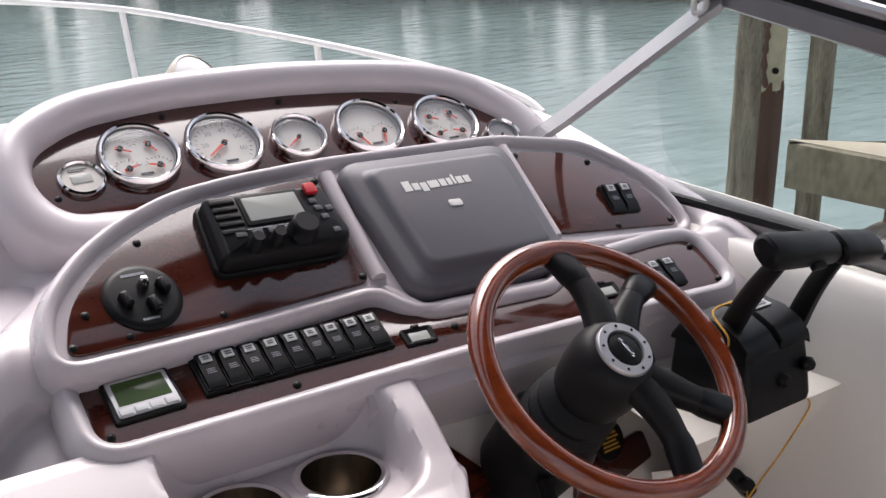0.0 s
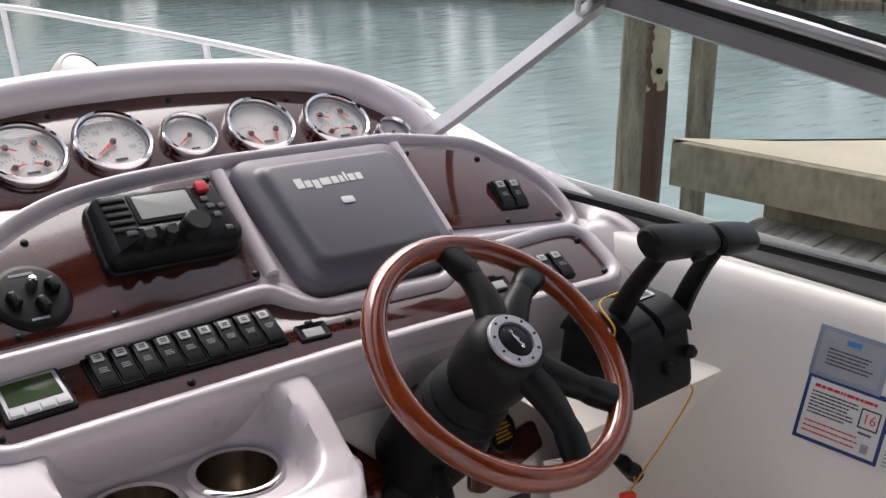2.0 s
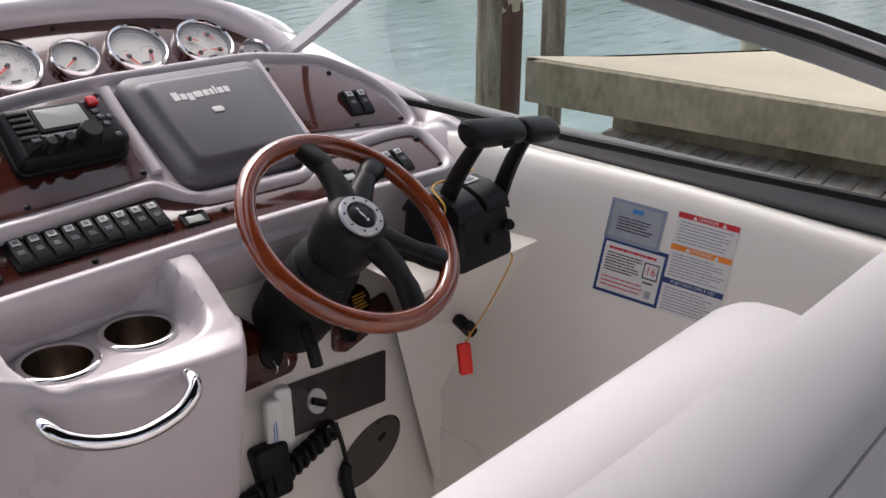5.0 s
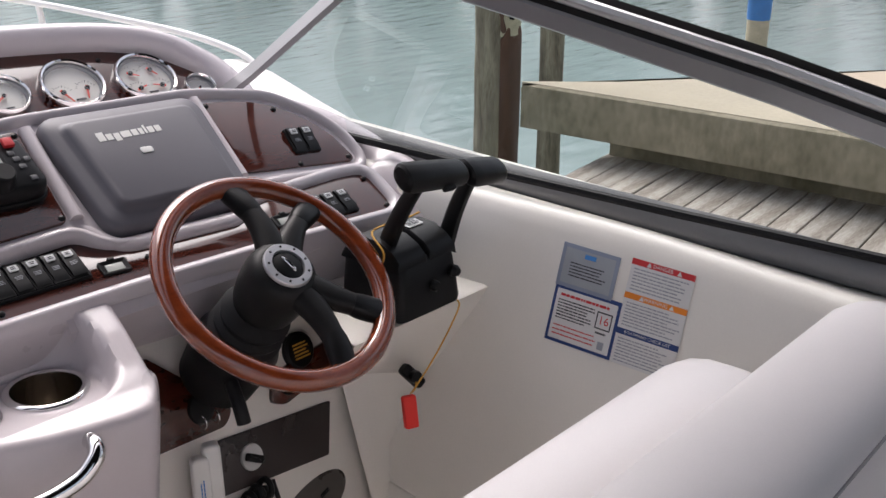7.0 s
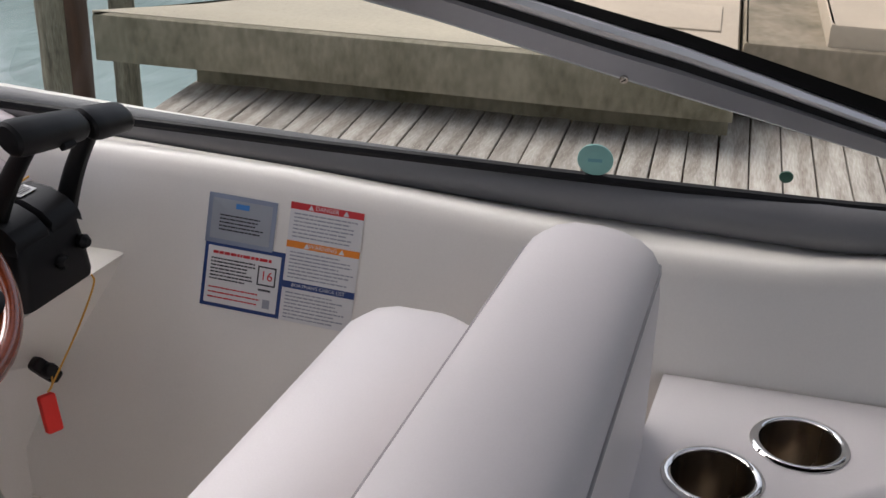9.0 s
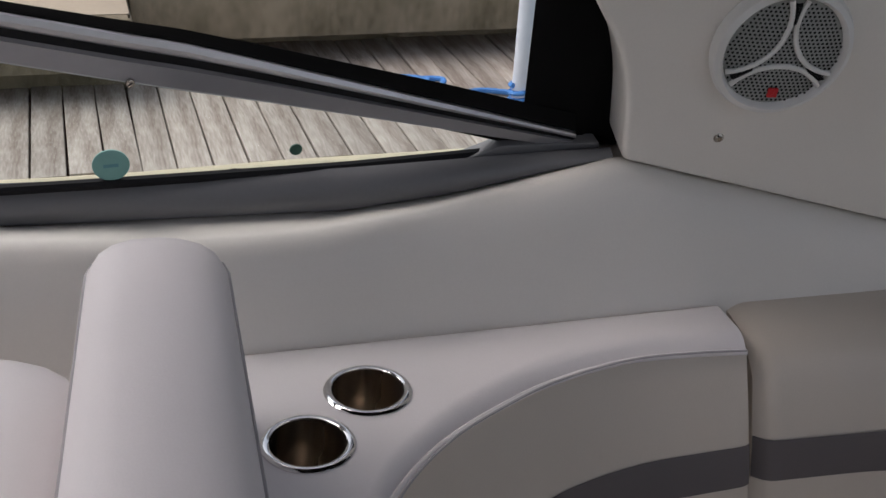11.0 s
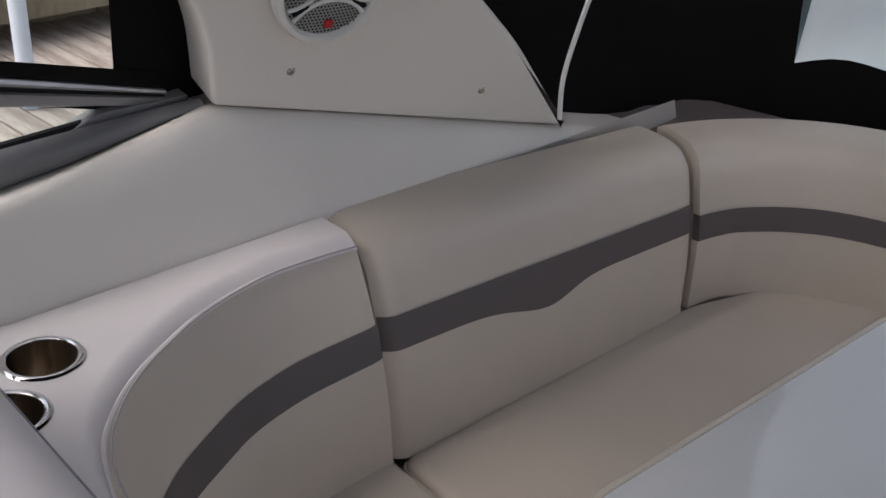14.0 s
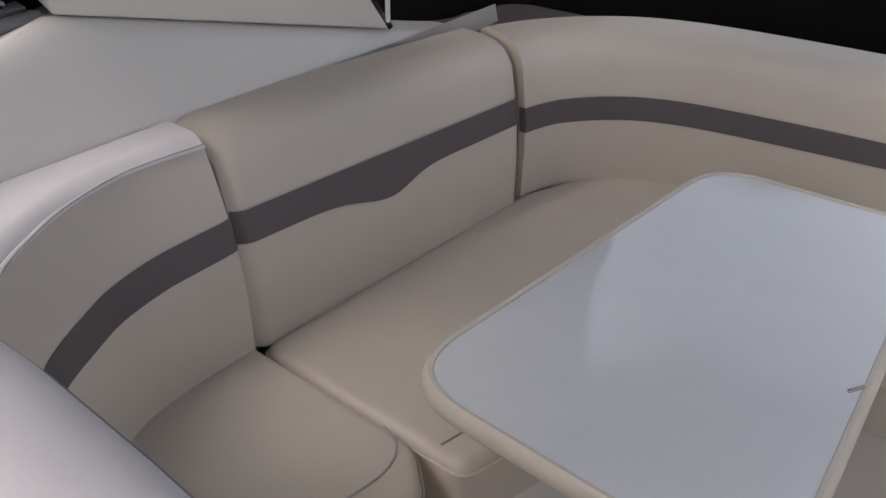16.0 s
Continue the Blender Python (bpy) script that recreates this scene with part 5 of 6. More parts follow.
helm_seat = thing("helm_bench", "white vinyl double helm seat with a padded backrest and bolster", "seat", (-0.2, -0.65, 0))
XS = [-0.80, -0.79, -0.76, -0.6, -0.45, -0.3, -0.15, 0.0, 0.1, 0.2, 0.27, 0.30, 0.318, 0.326]


def seat_loops(y0, y1, zt, thick, end, splay=1.0, front=-0.06):
    loops = []
    for x in XS:
        xx = x + end
        e = max(0, (x - 0.27) / 0.056)
        e2 = max(0, (-0.76 - x) / 0.04)
        d = 0.030 * (1 - math.sqrt(max(0, 1 - max(e, e2) ** 2)))
        far = max(0.0, min(0.65, 0.30 - x)) * splay
        loops.append([Vector((xx, y + (d * 0.8 if y < (y0 + y1) / 2 else -d * 0.8), z - (d if z > zt - thick * 0.5 else 0))) for y, z in roll_section(y0 - 0.10 * far, y1 + front * max(0.0, min(0.65, 0.30 - x)), zt, thick)])
    return loops


part("backrest", loft(seat_loops(-0.755, -0.606, 1.012, 0.57, 0.02), True, (True, True)), VINYL, helm_seat, angle=60)
part("bolster", loft(seat_loops(-0.598, -0.397, 0.878, 0.45, 0.0, 0.0), True, (True, True)), VINYL, helm_seat, angle=60)
back_loops = seat_loops(-0.755, -0.606, 1.012, 0.57, 0.02)
for idx in (2, 10):
    part("piping", tube([l[idx] for l in back_loops] + [back_loops[-1][1 if idx == 2 else 11] + Vector((0, 0, -0.25))], 0.0019, 6), STITCH, helm_seat)
part("seat_base", box(Matrix.Translation((-0.25, -0.62, 0.0)), 0.95, 0.34, 0.46, 0.02, 0.04), CREAM, helm_seat)

# ---- wet-side console top with cup holders and the curved lounge ----
PIPE = smooth_path([(-0.05, -0.772), (-0.035, -0.835), (0.03, -0.885), (0.12, -0.902), (0.2, -0.929), (0.288, -0.994), (0.36, -1.08), (0.41, -1.16), (0.45, -1.264), (0.462, -1.36), (0.464, -1.437)], 8)
FOOTP = smooth_path([(-0.13, -0.80), (-0.11, -0.87), (-0.04, -0.925), (0.06, -0.955), (0.14, -0.985), (0.215, -1.05), (0.275, -1.145), (0.31, -1.21), (0.335, -1.30), (0.35, -1.38), (0.36, -1.445)], 8)
cons = thing("console_cushion", "white vinyl padded side top with a curved tan backrest", "cushion", (0.35, -1.1, 0.4))
rows = []
NC = 72
for p in PIPE:
    a = Vector((p.x, p.y))
    # across to the hull side, square to the run of the wall
    y_end = lerp_table(p.y, [(-0.772, -0.742), (-0.84, -0.746), (-0.885, -0.755), (-0.905, -0.79), (-0.95, -0.87), (-1.08, -1.05), (-1.437, -1.425)])
    b = Vector((wall_x(y_end, 0.765) + 0.004, y_end))
    row = []
    for k in range(NC + 1):
        t = k / NC
        q = a.lerp(b, t)
        edge_d = (q - a).length
        z = 0.768 - 0.020 * max(0, 1 - edge_d / 0.035) ** 2.2 - 0.016 * max(0, 1 - (b - q).length / 0.022) ** 2
        row.append(Vector((q.x, q.y, z)))
    rows.append(row)
top_bm = loft(rows, False)
bmesh.ops.subdivide_edges(top_bm, edges=[e for e in top_bm.edges if e.calc_length() > 0.011 and e.verts[0].co.y > -1.05], cuts=3, use_grid_fill=True)
SIDE_CUPS = ((0.273, -0.838), (0.374, -0.914))
bmesh.ops.delete(top_bm, geom=[f for f in top_bm.faces if any((f.calc_center_median().xy - Vector(c)).length < 0.0475 for c in SIDE_CUPS)], context="FACES")
part("top_pad", top_bm, VINYL, cons, angle=60)
for c in SIDE_CUPS:
    cup_holder(Matrix.Translation((*c, 0.768)), 0.054, 0.085)
part("end_face", loft([[Vector((-0.05, -0.772, 0.748)), Vector((-0.05, -0.772, 0.0))], [Vector((wall_x(-0.745, 0.75), -0.745, 0.748)), Vector((wall_x(-0.745, 0.2), -0.745, 0.0))]], False), VINYL, cons)
part("piping", tube([(p.x, p.y, 0.749) for p in PIPE], 0.0042, 8), VINYL, cons)
part("seam", tube([(p.x + 0.011 * (q.y - p.y) / max(1e-6, (q - p).length), p.y - 0.011 * (q.x - p.x) / max(1e-6, (q - p).length), 0.7585) for p, q in zip(PIPE, PIPE[1:])], 0.0016, 6), STITCH, cons)


def face_point(p, q, z):
    """On the padded face between the top path and the foot path."""
    t = (0.748 - z) / (0.748 - 0.395)
    bulge = 0.022 * math.sin(math.pi * min(1, max(0, t)))
    d = Vector((q.x - p.x, q.y - p.y)).normalized()
    return Vector((p.x + (q.x - p.x) * t + d.x * bulge, p.y + (q.y - p.y) * t + d.y * bulge, z))


def face(z0, z1, n, wave=None, lift=0.0):
    out = []
    for i, (p, q) in enumerate(zip(PIPE, FOOTP)):
        s = i / (len(PIPE) - 1)
        drop = 0.024 * (1 - s) ** 0.5 if lift else 0.0
        out.append([face_point(p, q, z0 - drop + (z1 - z0) * k / n) + Vector((-lift * 0.7, -lift * 0.2, 0)) for k in range(n + 1)])
    return loft(out, False)


part("backrest_face", face(0.748, 0.38, 14), VINYL_TAN, cons, "tan vinyl curved backrest", angle=60)
part("stripe", face(0.636, 0.582, 4, lift=0.002), VINYL_STRIPE, cons, "dark grey vinyl band")
endp = [face_point(PIPE[-1], FOOTP[-1], 0.748 - 0.368 * k / 14) for k in range(15)]
part("end_cap", loft([endp, [Vector((wall_x(-1.44, 0.6), p.y - 0.006, p.z)) for p in endp]], False), VINYL_TAN, cons)


def back_cushion(name, label, top, bottom, thick_dir, z_top, dip, stripe_z, extra=0.0):
    ob = thing(name, label, "cushion", (*top[len(top) // 2].xy, 0.4))
    prof_z = [0.385, 0.42, 0.50, stripe_z[0], stripe_z[1], 0.66, z_top - 0.055, z_top - 0.03, z_top - 0.014, z_top - 0.004, z_top, z_top]
    loops = []
    n = len(top)
    for i, (p, q) in enumerate(zip(top, bottom)):
        s = i / (n - 1)
        end = min(s, 1 - s) * (top[-1] - top[0]).length
        pinch = 0.016 * max(0, 1 - end / 0.03) ** 2
        d = Vector(thick_dir(i)).normalized()
        zt = extra * s
        row = []
        for k, z in enumerate(prof_z):
            t = (z_top - z) / (z_top - 0.395)
            f = Vector((p.x + (q.x - p.x) * t, p.y + (q.y - p.y) * t))
            b = -0.016 * math.sin(math.pi * min(1, max(0, t))) + pinch
            roundoff = {6: 0.0, 7: 0.005, 8: 0.016, 9: 0.036, 10: 0.07, 11: 0.13}.get(k, 0.0)
            row.append(Vector((f.x + d.x * (b + roundoff), f.y + d.y * (b + roundoff), z + zt - pinch * (0.6 if k > 6 else 0))))
        loops.append(row)
    part("pad", loft(loops, False), VINYL_TAN, ob, angle=60)
    for L_ in (loops[0], loops[-1]):
        part("pad_side", loft([L_, [Vector((L_[-1].x, L_[-1].y, v.z)) for v in L_]], False), VINYL_TAN, ob)
    st = []
    for i, (p, q) in enumerate(zip(top, bottom)):
        s = i / (n - 1)
        lo = stripe_z[0] - dip(s)
        d = Vector(thick_dir(i)).normalized()
        row = []
        for k in range(7):
            z = lo + (stripe_z[1] - lo) * k / 6
            t = (z_top - z) / (z_top - 0.395)
            f = Vector((p.x + (q.x - p.x) * t, p.y + (q.y - p.y) * t))
            end = min(s, 1 - s) * (top[-1] - top[0]).length
            b = -0.016 * math.sin(math.pi * t) + 0.016 * max(0, 1 - end / 0.03) ** 2 - 0.0028
            row.append(Vector((f.x + d.x * b, f.y + d.y * b, z)))
        st.append(row)
    part("stripe", loft(st, False), VINYL_STRIPE, ob, "dark grey vinyl band")
    return ob


def bump_dip(s):
    return 0.030 * math.exp(-((s - 0.47) / 0.13) ** 2) if s < 0.47 else 0.030 * math.exp(-((s - 0.47) / 0.10) ** 2)


NB = 60
topB = [Vector((0.468 + 0.034 * s, -1.452 - 0.778 * s)) for s in [k / NB for k in range(NB + 1)]]
botB = [Vector((0.364 + 0.097 * s, -1.456 - 0.775 * s)) for s in [k / NB for k in range(NB + 1)]]
back_cushion("back_cushion", "tan vinyl lounge backrest with a wavy dark grey band", topB, botB, lambda i: (1, 0.05), 0.762, bump_dip, (0.578, 0.634), -0.012)
CPATH = smooth_path([(0.502, -2.243), (0.478, -2.34), (0.42, -2.445), (0.33, -2.53), (0.18, -2.60), (-0.13, -2.70), (-0.6, -2.83), (-1.2, -2.98)], 9)


def c_dir(i):
    t = CPATH[min(i + 1, len(CPATH) - 1)] - CPATH[max(i - 1, 0)]
    return (-t.y, t.x)


back_cushion("corner_cushion", "tan vinyl curved corner backrest with a dark grey band", CPATH, [p + Vector((-0.03 * max(0, 1 - i / 10), 0.0)) for i, p in enumerate(CPATH)], c_dir, 0.738, lambda s: 0.0, (0.546, 0.602))
# hull behind the lounge
aft_rows = [[Vector((p.x - 0.06, p.y + 0.02, -0.3)), Vector((p.x - 0.04, p.y + 0.01, 0.3)), Vector((p.x - 0.02, p.y, 0.62)), Vector((p.x + 0.01, p.y - 0.01, 0.64)), Vector((p.x + 0.06, p.y - 0.04, 0.62)), Vector((p.x + 0.06, p.y - 0.04, -0.3))] for p in AFT if p.y < -1.9]
solid("wall_aft", loft(aft_rows, False), CREAM, "cream moulded gelcoat hull behind the lounge", "wall", "structure", angle=60)
# dark shelf edge behind the lounge
part_shelf = [[Vector((0.60, -2.25, 0.705)), Vector((0.80, -2.25, 0.712))], [Vector((0.54, -2.45, 0.70)), Vector((0.75, -2.5, 0.72))], [Vector((0.40, -2.62, 0.66)), Vector((0.62, -2.72, 0.66))]]
solid("trim", loft(part_shelf, False), VINYL_STRIPE, "grey moulded deck ledge behind the lounge cushions", "trim", "structure")


def seat_cushion(name, label, outline, z0, z1, mat, seam):
    ob = thing(name, label, "cushion", (*outline[0][:2], z0))
    o = rounded(outline, 0.03, 5)
    part("pad", slab(Matrix.Identity(4), o, z0, z1, 0.022, 5), mat, ob, angle=60)
    part("piping", tube([Vector((p.x, p.y, z1 - 0.020)) for p in offset(o, 0.0015)], 0.003, 6, closed=True), mat, ob)
    part("seam", tube(smooth_path([(x, y, z1 + 0.0004) for x, y in seam], 6), 0.0022, 6), STITCH, ob, "stitched seam")
    return ob


seat_cushion("seat_cushion", "tan vinyl seat cushion at the forward end of the lounge", [(0.40, -1.452), (-0.02, -1.478), (-0.115, -1.41), (-0.125, -0.86), (0.20, -0.86), (0.40, -1.10)], 0.27, 0.395, VINYL_TAN, [(0.045, -1.468), (0.0, -1.455), (-0.035, -1.41), (-0.048, -1.33), (-0.055, -1.1), (-0.06, -0.88)])
seat_cushion("seat_cushion", "long tan vinyl seat cushion along the lounge", [(0.366, -1.463), (0.48, -2.26), (0.45, -2.44), (0.34, -2.58), (-0.13, -2.75), (-1.2, -3.02), (-1.2, -2.42), (-0.33, -2.19), (-0.125, -1.88), (-0.115, -1.49)], 0.27, 0.393, VINYL_TAN, [(-0.048, -1.507), (-0.05, -1.6), (-0.06, -1.88), (-0.28, -2.24), (-0.7, -2.36), (-1.19, -2.48)])
lb = thing("lounge_bench", "cream moulded lounge base under the seat cushions", "seat base", (0.2, -1.8, 0))
part("base", slab(Matrix.Identity(4), rounded([(0.5, -0.95), (0.55, -2.3), (0.4, -2.7), (-1.2, -3.05), (-1.2, -2.52), (-0.32, -2.29), (-0.09, -1.92), (-0.09, -0.93)], 0.04), 0.0, 0.268, 0.01), CREAM, lb)

# ---- table ----
table = thing("cockpit_table", "glossy white cockpit table with rounded cream edging", "table", (-0.32, -1.8, 0))
to = rounded([(-0.108, -1.345), (0.0, -2.25), (-0.415, -2.335), (-0.70, -1.37)], [0.13, 0.11, 0.10, 0.12], 10)
part("tabletop", slab(Matrix.Identity(4), offset(to, -0.014), 0.612, 0.640, 0.002), TABLE, table, "glossy white laminate top")
part("edging", loft([at_frame(Matrix.Identity(4), offset(to, d), z) for d, z in ((-0.016, 0.610), (-0.006, 0.608), (0.0, 0.614), (0.002, 0.626), (-0.001, 0.637), (-0.007, 0.6425), (-0.0135, 0.6415), (-0.0145, 0.638))], True), CREAMTRIM, table, "cream rounded edging")
part("hinge", box(Matrix.Translation((-0.553, -1.79, 0.636)) @ pose(0, 0, 0, 0, 0, -18), 0.006, 0.03, 0.007, 0.002), STEEL, table)
part("pedestal", lathe(Matrix.Translation((-0.33, -1.85, 0)), [(0.15, 0), (0.15, 0.01), (0.05, 0.03), (0.035, 0.05), (0.035, 0.60), (0.09, 0.612)], 32), ALU, table)

# ---- arch panel with loudspeaker ----
AR = axes_frame((0.611, -1.555, 0.990), (-0.972, 0.015, -0.2346), (0, -1, 0))
arch = thing("arch_panel", "cream moulded arch base panel rising from the coaming", "arch panel", AR.translation)
AI = AR.inverted()


def ar(y, z):
    p = AI @ Vector((0.61, y, z))
    return (p.x, (z - 0.990) / 0.972)


ao = rounded([ar(-1.278, 0.962), ar(-2.03, 0.775), ar(-1.86, 0.98), ar(-1.62, 1.21), ar(-1.40, 1.52), ar(-1.05, 1.52), ar(-1.17, 1.24), ar(-1.265, 1.10)], [0.012, 0.01, 0.05, 0.05, 0.05, 0.05, 0.12, 0.10], 8)
part("panel", slab(AR, ao, -0.12, 0.0, 0.010, 4), CREAM, arch, angle=60)
for y, z in ((-1.407, 1.001), (-1.798, 0.897), (-1.64, 1.155)):
    S_ = AR @ Matrix.Translation((*ar(y, z), 0.0))
    part("snap_stud", lathe(S_, [(0.0003, 0.004), (0.0035, 0.004), (0.005, 0.0015), (0.0075, 0.0)], 14), STEEL, arch, "small steel stud")
SP = AR @ Matrix.Translation((*ar(-1.452, 1.142), 0.001))
spk = thing("loudspeaker", "white round marine loudspeaker with a grey mesh grille", "loudspeaker", SP.translation)
RS = 0.092
part("surround", lathe(SP, [(RS, -0.002), (RS * 1.02, 0.008), (RS * 0.98, 0.018), (RS * 0.90, 0.022), (RS * 0.86, 0.018), (RS * 0.84, 0.012)], 56), WHITE, spk)
part("mesh_backing", lathe(SP, [(0.0005, 0.020), (RS * 0.5, 0.018), (RS * 0.86, 0.012)], 40), material("mesh_grey", (0.36, 0.37, 0.35), 0.6, var=0.2), spk)
perf = bmesh.new()
for i in range(-13, 14):
    for j in range(-13, 14):
        x, y = (i + 0.5 * (j % 2)) * 0.0062, j * 0.0054
        rr = math.hypot(x, y)
        if rr < RS * 0.82:
            z = 0.0203 - 0.007 * (rr / RS) ** 2
            perf.faces.new([perf.verts.new(SP @ Vector((x + 0.0019 * math.cos(a), y + 0.0019 * math.sin(a), z + 0.0006))) for a in (0, 1.047, 2.094, 3.1416, 4.189, 5.236)])
part("perforation", perf, DARK, spk, smooth=False)
for k in range(3):
    a0 = math.radians(270 + 120 * k)
    arc = [SP @ Vector((RS * 0.98 * math.cos(a0) + RS * 0.80 * math.cos(a0 + math.pi + t), RS * 0.98 * math.sin(a0) + RS * 0.80 * math.sin(a0 + math.pi + t), 0.0215 - 0.004 * abs(t))) for t in [(-0.95 + 1.9 * j / 12) for j in range(13)]]
    part("grille_rib", tube([p for p in arc], 0.0036, 8), WHITE, spk)
for k in range(3):
    a = math.radians(90 + 120 * k)
    part("slot", box(SP @ pose(RS * 0.62 * math.cos(a), RS * 0.62 * math.sin(a), 0.018, 0, 0, math.degrees(a)), 0.030, 0.009, 0.004, 0.004), DARK, spk)
part("badge", box(SP @ pose(0.0, -RS * 0.62, 0.0185), 0.013, 0.013, 0.004, 0.001), RED, spk, "small red badge")
cord = thing("canopy_cord", "thin white cord hanging from the canvas top", "cord", (0.6, -1.95, 1.0))
part("line", tube(smooth_path([(0.60, -1.962, 0.82), (0.602, -1.965, 0.90), (0.60, -1.99, 0.99), (0.585, -2.01, 1.08), (0.55, -2.05, 1.25), (0.5, -2.1, 1.9)], 6), 0.0048, 8), WHITE, cord)

# ---- foredeck, bow rail, searchlight ----
deck = []
for y, hw in ((0.90, 1.34), (1.3, 1.36), (1.75, 1.22), (2.0, 1.07), (2.25, 0.90), (2.5, 0.73), (2.75, 0.54), (3.0, 0.34), (3.2, 0.18), (3.36, 0.04)):
    zd = min(0.865, 1.455 - 0.204 * (y + 0.86))
    row = [Vector((-0.60 + hw * s_, y, zd - 0.045 * s_ * s_)) for s_ in (-1, -0.8, -0.5, 0, 0.5, 0.8, 1)]
    keel = [Vector((-0.60 + hw * s_ * g, y - d, z)) for s_, g, d, z in ((1, 0.97, 0.02, zd - 0.15), (1, 0.78, 0.15, -0.5), (1, 0.55, 0.30, -1.3))]
    deck.append([Vector((-1.2 - v.x, v.y, v.z)) for v in reversed(keel)] + row + keel)
solid("foredeck", loft(deck, False), WHITE, "white moulded gelcoat foredeck and bow", "deck", "structure", angle=60)
hull_loops = [[Vector((-0.55 + hx * a, y, z)) for a, z in ((-1, -0.04), (-0.97, -0.6), (-0.8, -1.3), (0.8, -1.3), (0.97, -0.6), (1, -0.04))] for y, hx in ((0.95, 1.28), (0.0, 1.34), (-1.5, 1.36), (-3.3, 1.30), (-3.5, 1.25))]
solid("hull", loft(hull_loops, True, (True, True)), WHITE, "white gelcoat hull of the boat in the water", "hull", "structure", angle=40)
side_deck = [[Vector((x - 0.16, y, 0.925)), Vector((x - 0.04, y, 0.936)), Vector((x, y, 0.93)), Vector((x + 0.012, y, 0.915)), Vector((x + 0.012, y, 0.3))] for x, y in ((0.53, 0.30), (0.575, 0.47), (0.65, 0.71), (0.745, 0.99), (0.775, 1.15))]
solid("side_deck", loft(side_deck, False), WHITE, "white gelcoat side deck outside the windshield", "deck", "structure", angle=60)
rail = thing("bow_rail", "polished stainless bow rail with slim stanchions", "rail", (0, 1.4, 1.0))
rp = smooth_path([(-0.62, 3.15, 1.09), (-0.4, 2.95, 1.085), (0.033, 2.6, 1.077), (0.259, 2.25, 1.072), (0.432, 2.0, 1.042), (0.579, 1.75, 1.014), (0.656, 1.5, 0.998), (0.729, 1.3, 0.976), (0.765, 1.15, 0.950), (0.770, 1.08, 0.925)], 8)
part("top_bar", tube(rp, 0.0085, 12), WHITE, rail, "bright stainless top bar")
for a, b in (((0.259, 2.25, 1.072), (0.275, 2.2, 0.77)), ((0.579, 1.75, 1.014), (0.60, 1.75, 0.81)), ((-0.4, 2.95, 1.085), (-0.38, 2.9, 0.64))):
    part("stanchion", tube([a, b], 0.0085, 10), WHITE, rail)
light = thing("searchlight", "cream domed searchlight on the foredeck", "searchlight", (0.17, 1.48, 0.9))
SL = axes_frame((0.128, 1.48, 1.006), (0.25, -0.62, 0.55))
part("housing", lathe(SL, [(0.0005, -0.07), (0.035, -0.06), (0.055, -0.03), (0.060, 0.0), (0.060, 0.02), (0.055, 0.024)], 36), CREAMTRIM, light)
part("lens", lathe(SL, [(0.056, 0.020), (0.05, 0.024), (0.0005, 0.028)], 32), DIAL, light, "white lens")
part("lens_print", bars(SL, -0.035, 0.035, -0.015, 0.01, 3, 0.4, 8, lift=0.030), GREYINK, light, smooth=False)
part("foot", lathe(Matrix.Translation((0.13, 1.49, 0.90)), [(0.05, 0), (0.045, 0.02), (0.025, 0.04), (0.022, 0.08)], 24), CREAMTRIM, light)

# ---- water, dock, seawall ----
wb = bmesh.new()
wb.faces.new([wb.verts.new(p) for p in ((-700, -700, -1.15), (700, -700, -1.15), (700, 700, -1.15), (-700, 700, -1.15))])
solid("water", wb, WATER, "calm grey-green harbour water with fine ripples", "water", "structure")

DOCK_Z = -0.35


def sea_x(y):
    """The face of the seawall."""
    return 4.62 - 0.165 * y


SEA = Vector((-0.165, 1, 0)).normalized()


def along(d, out, z):
    """d metres along the seawall, out metres behind its face."""
    return Vector((4.62, 0, z)) + SEA * d + Vector((SEA.y, -SEA.x, 0)) * out


def wall_block(d0, d1, o0, o1, z0, z1, bev=0.015):
    o = rounded([(d0, o0), (d1, o0), (d1, o1), (d0, o1)], 0.01, 2)
    M = Matrix(((SEA.x, SEA.y, 0, 4.62), (SEA.y, -SEA.x, 0, 0), (0, 0, 1, 0), (0, 0, 0, 1)))
    return slab(M, o, z0, z1, bev, 2)


sea = thing("seawall", "stained concrete seawall with an overhanging cap beam", "seawall", (4.7, 0, -0.4), kind="structure")
SM = Matrix(((SEA.x, SEA.y, 0, 4.62), (SEA.y, -SEA.x, 0, 0), (0, 0, 1, 0), (0, 0, 0, 1)))
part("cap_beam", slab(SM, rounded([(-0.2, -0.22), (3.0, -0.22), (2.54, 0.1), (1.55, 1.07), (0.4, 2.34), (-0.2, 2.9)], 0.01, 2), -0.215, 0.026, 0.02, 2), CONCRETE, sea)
for d0, d1 in ((-4.2, -0.215), (-9.0, -4.215), (-30.0, -9.015)):
    part("cap_beam", wall_block(d0, d1, 0.20, 6.0, -0.215, 0.058, 0.02), CONCRETE, sea)
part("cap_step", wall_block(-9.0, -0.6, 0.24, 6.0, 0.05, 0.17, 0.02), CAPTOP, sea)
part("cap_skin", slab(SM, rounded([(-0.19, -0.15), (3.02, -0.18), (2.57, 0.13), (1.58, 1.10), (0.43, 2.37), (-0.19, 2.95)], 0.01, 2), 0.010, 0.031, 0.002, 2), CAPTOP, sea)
for k in range(5):
    part("wall_panel", wall_block(2.55 - 2.75 * (k + 1) + 0.01, 2.55 - 2.75 * k, 0.0 if k == 0 else 0.55, 0.9, -1.4, -0.2, 0.01), CONCRETE, sea)
hatch = thing("dock_hatch", "flat pale hatch plate set in the concrete", "hatch", along(1.4, 0.5, 0.08))
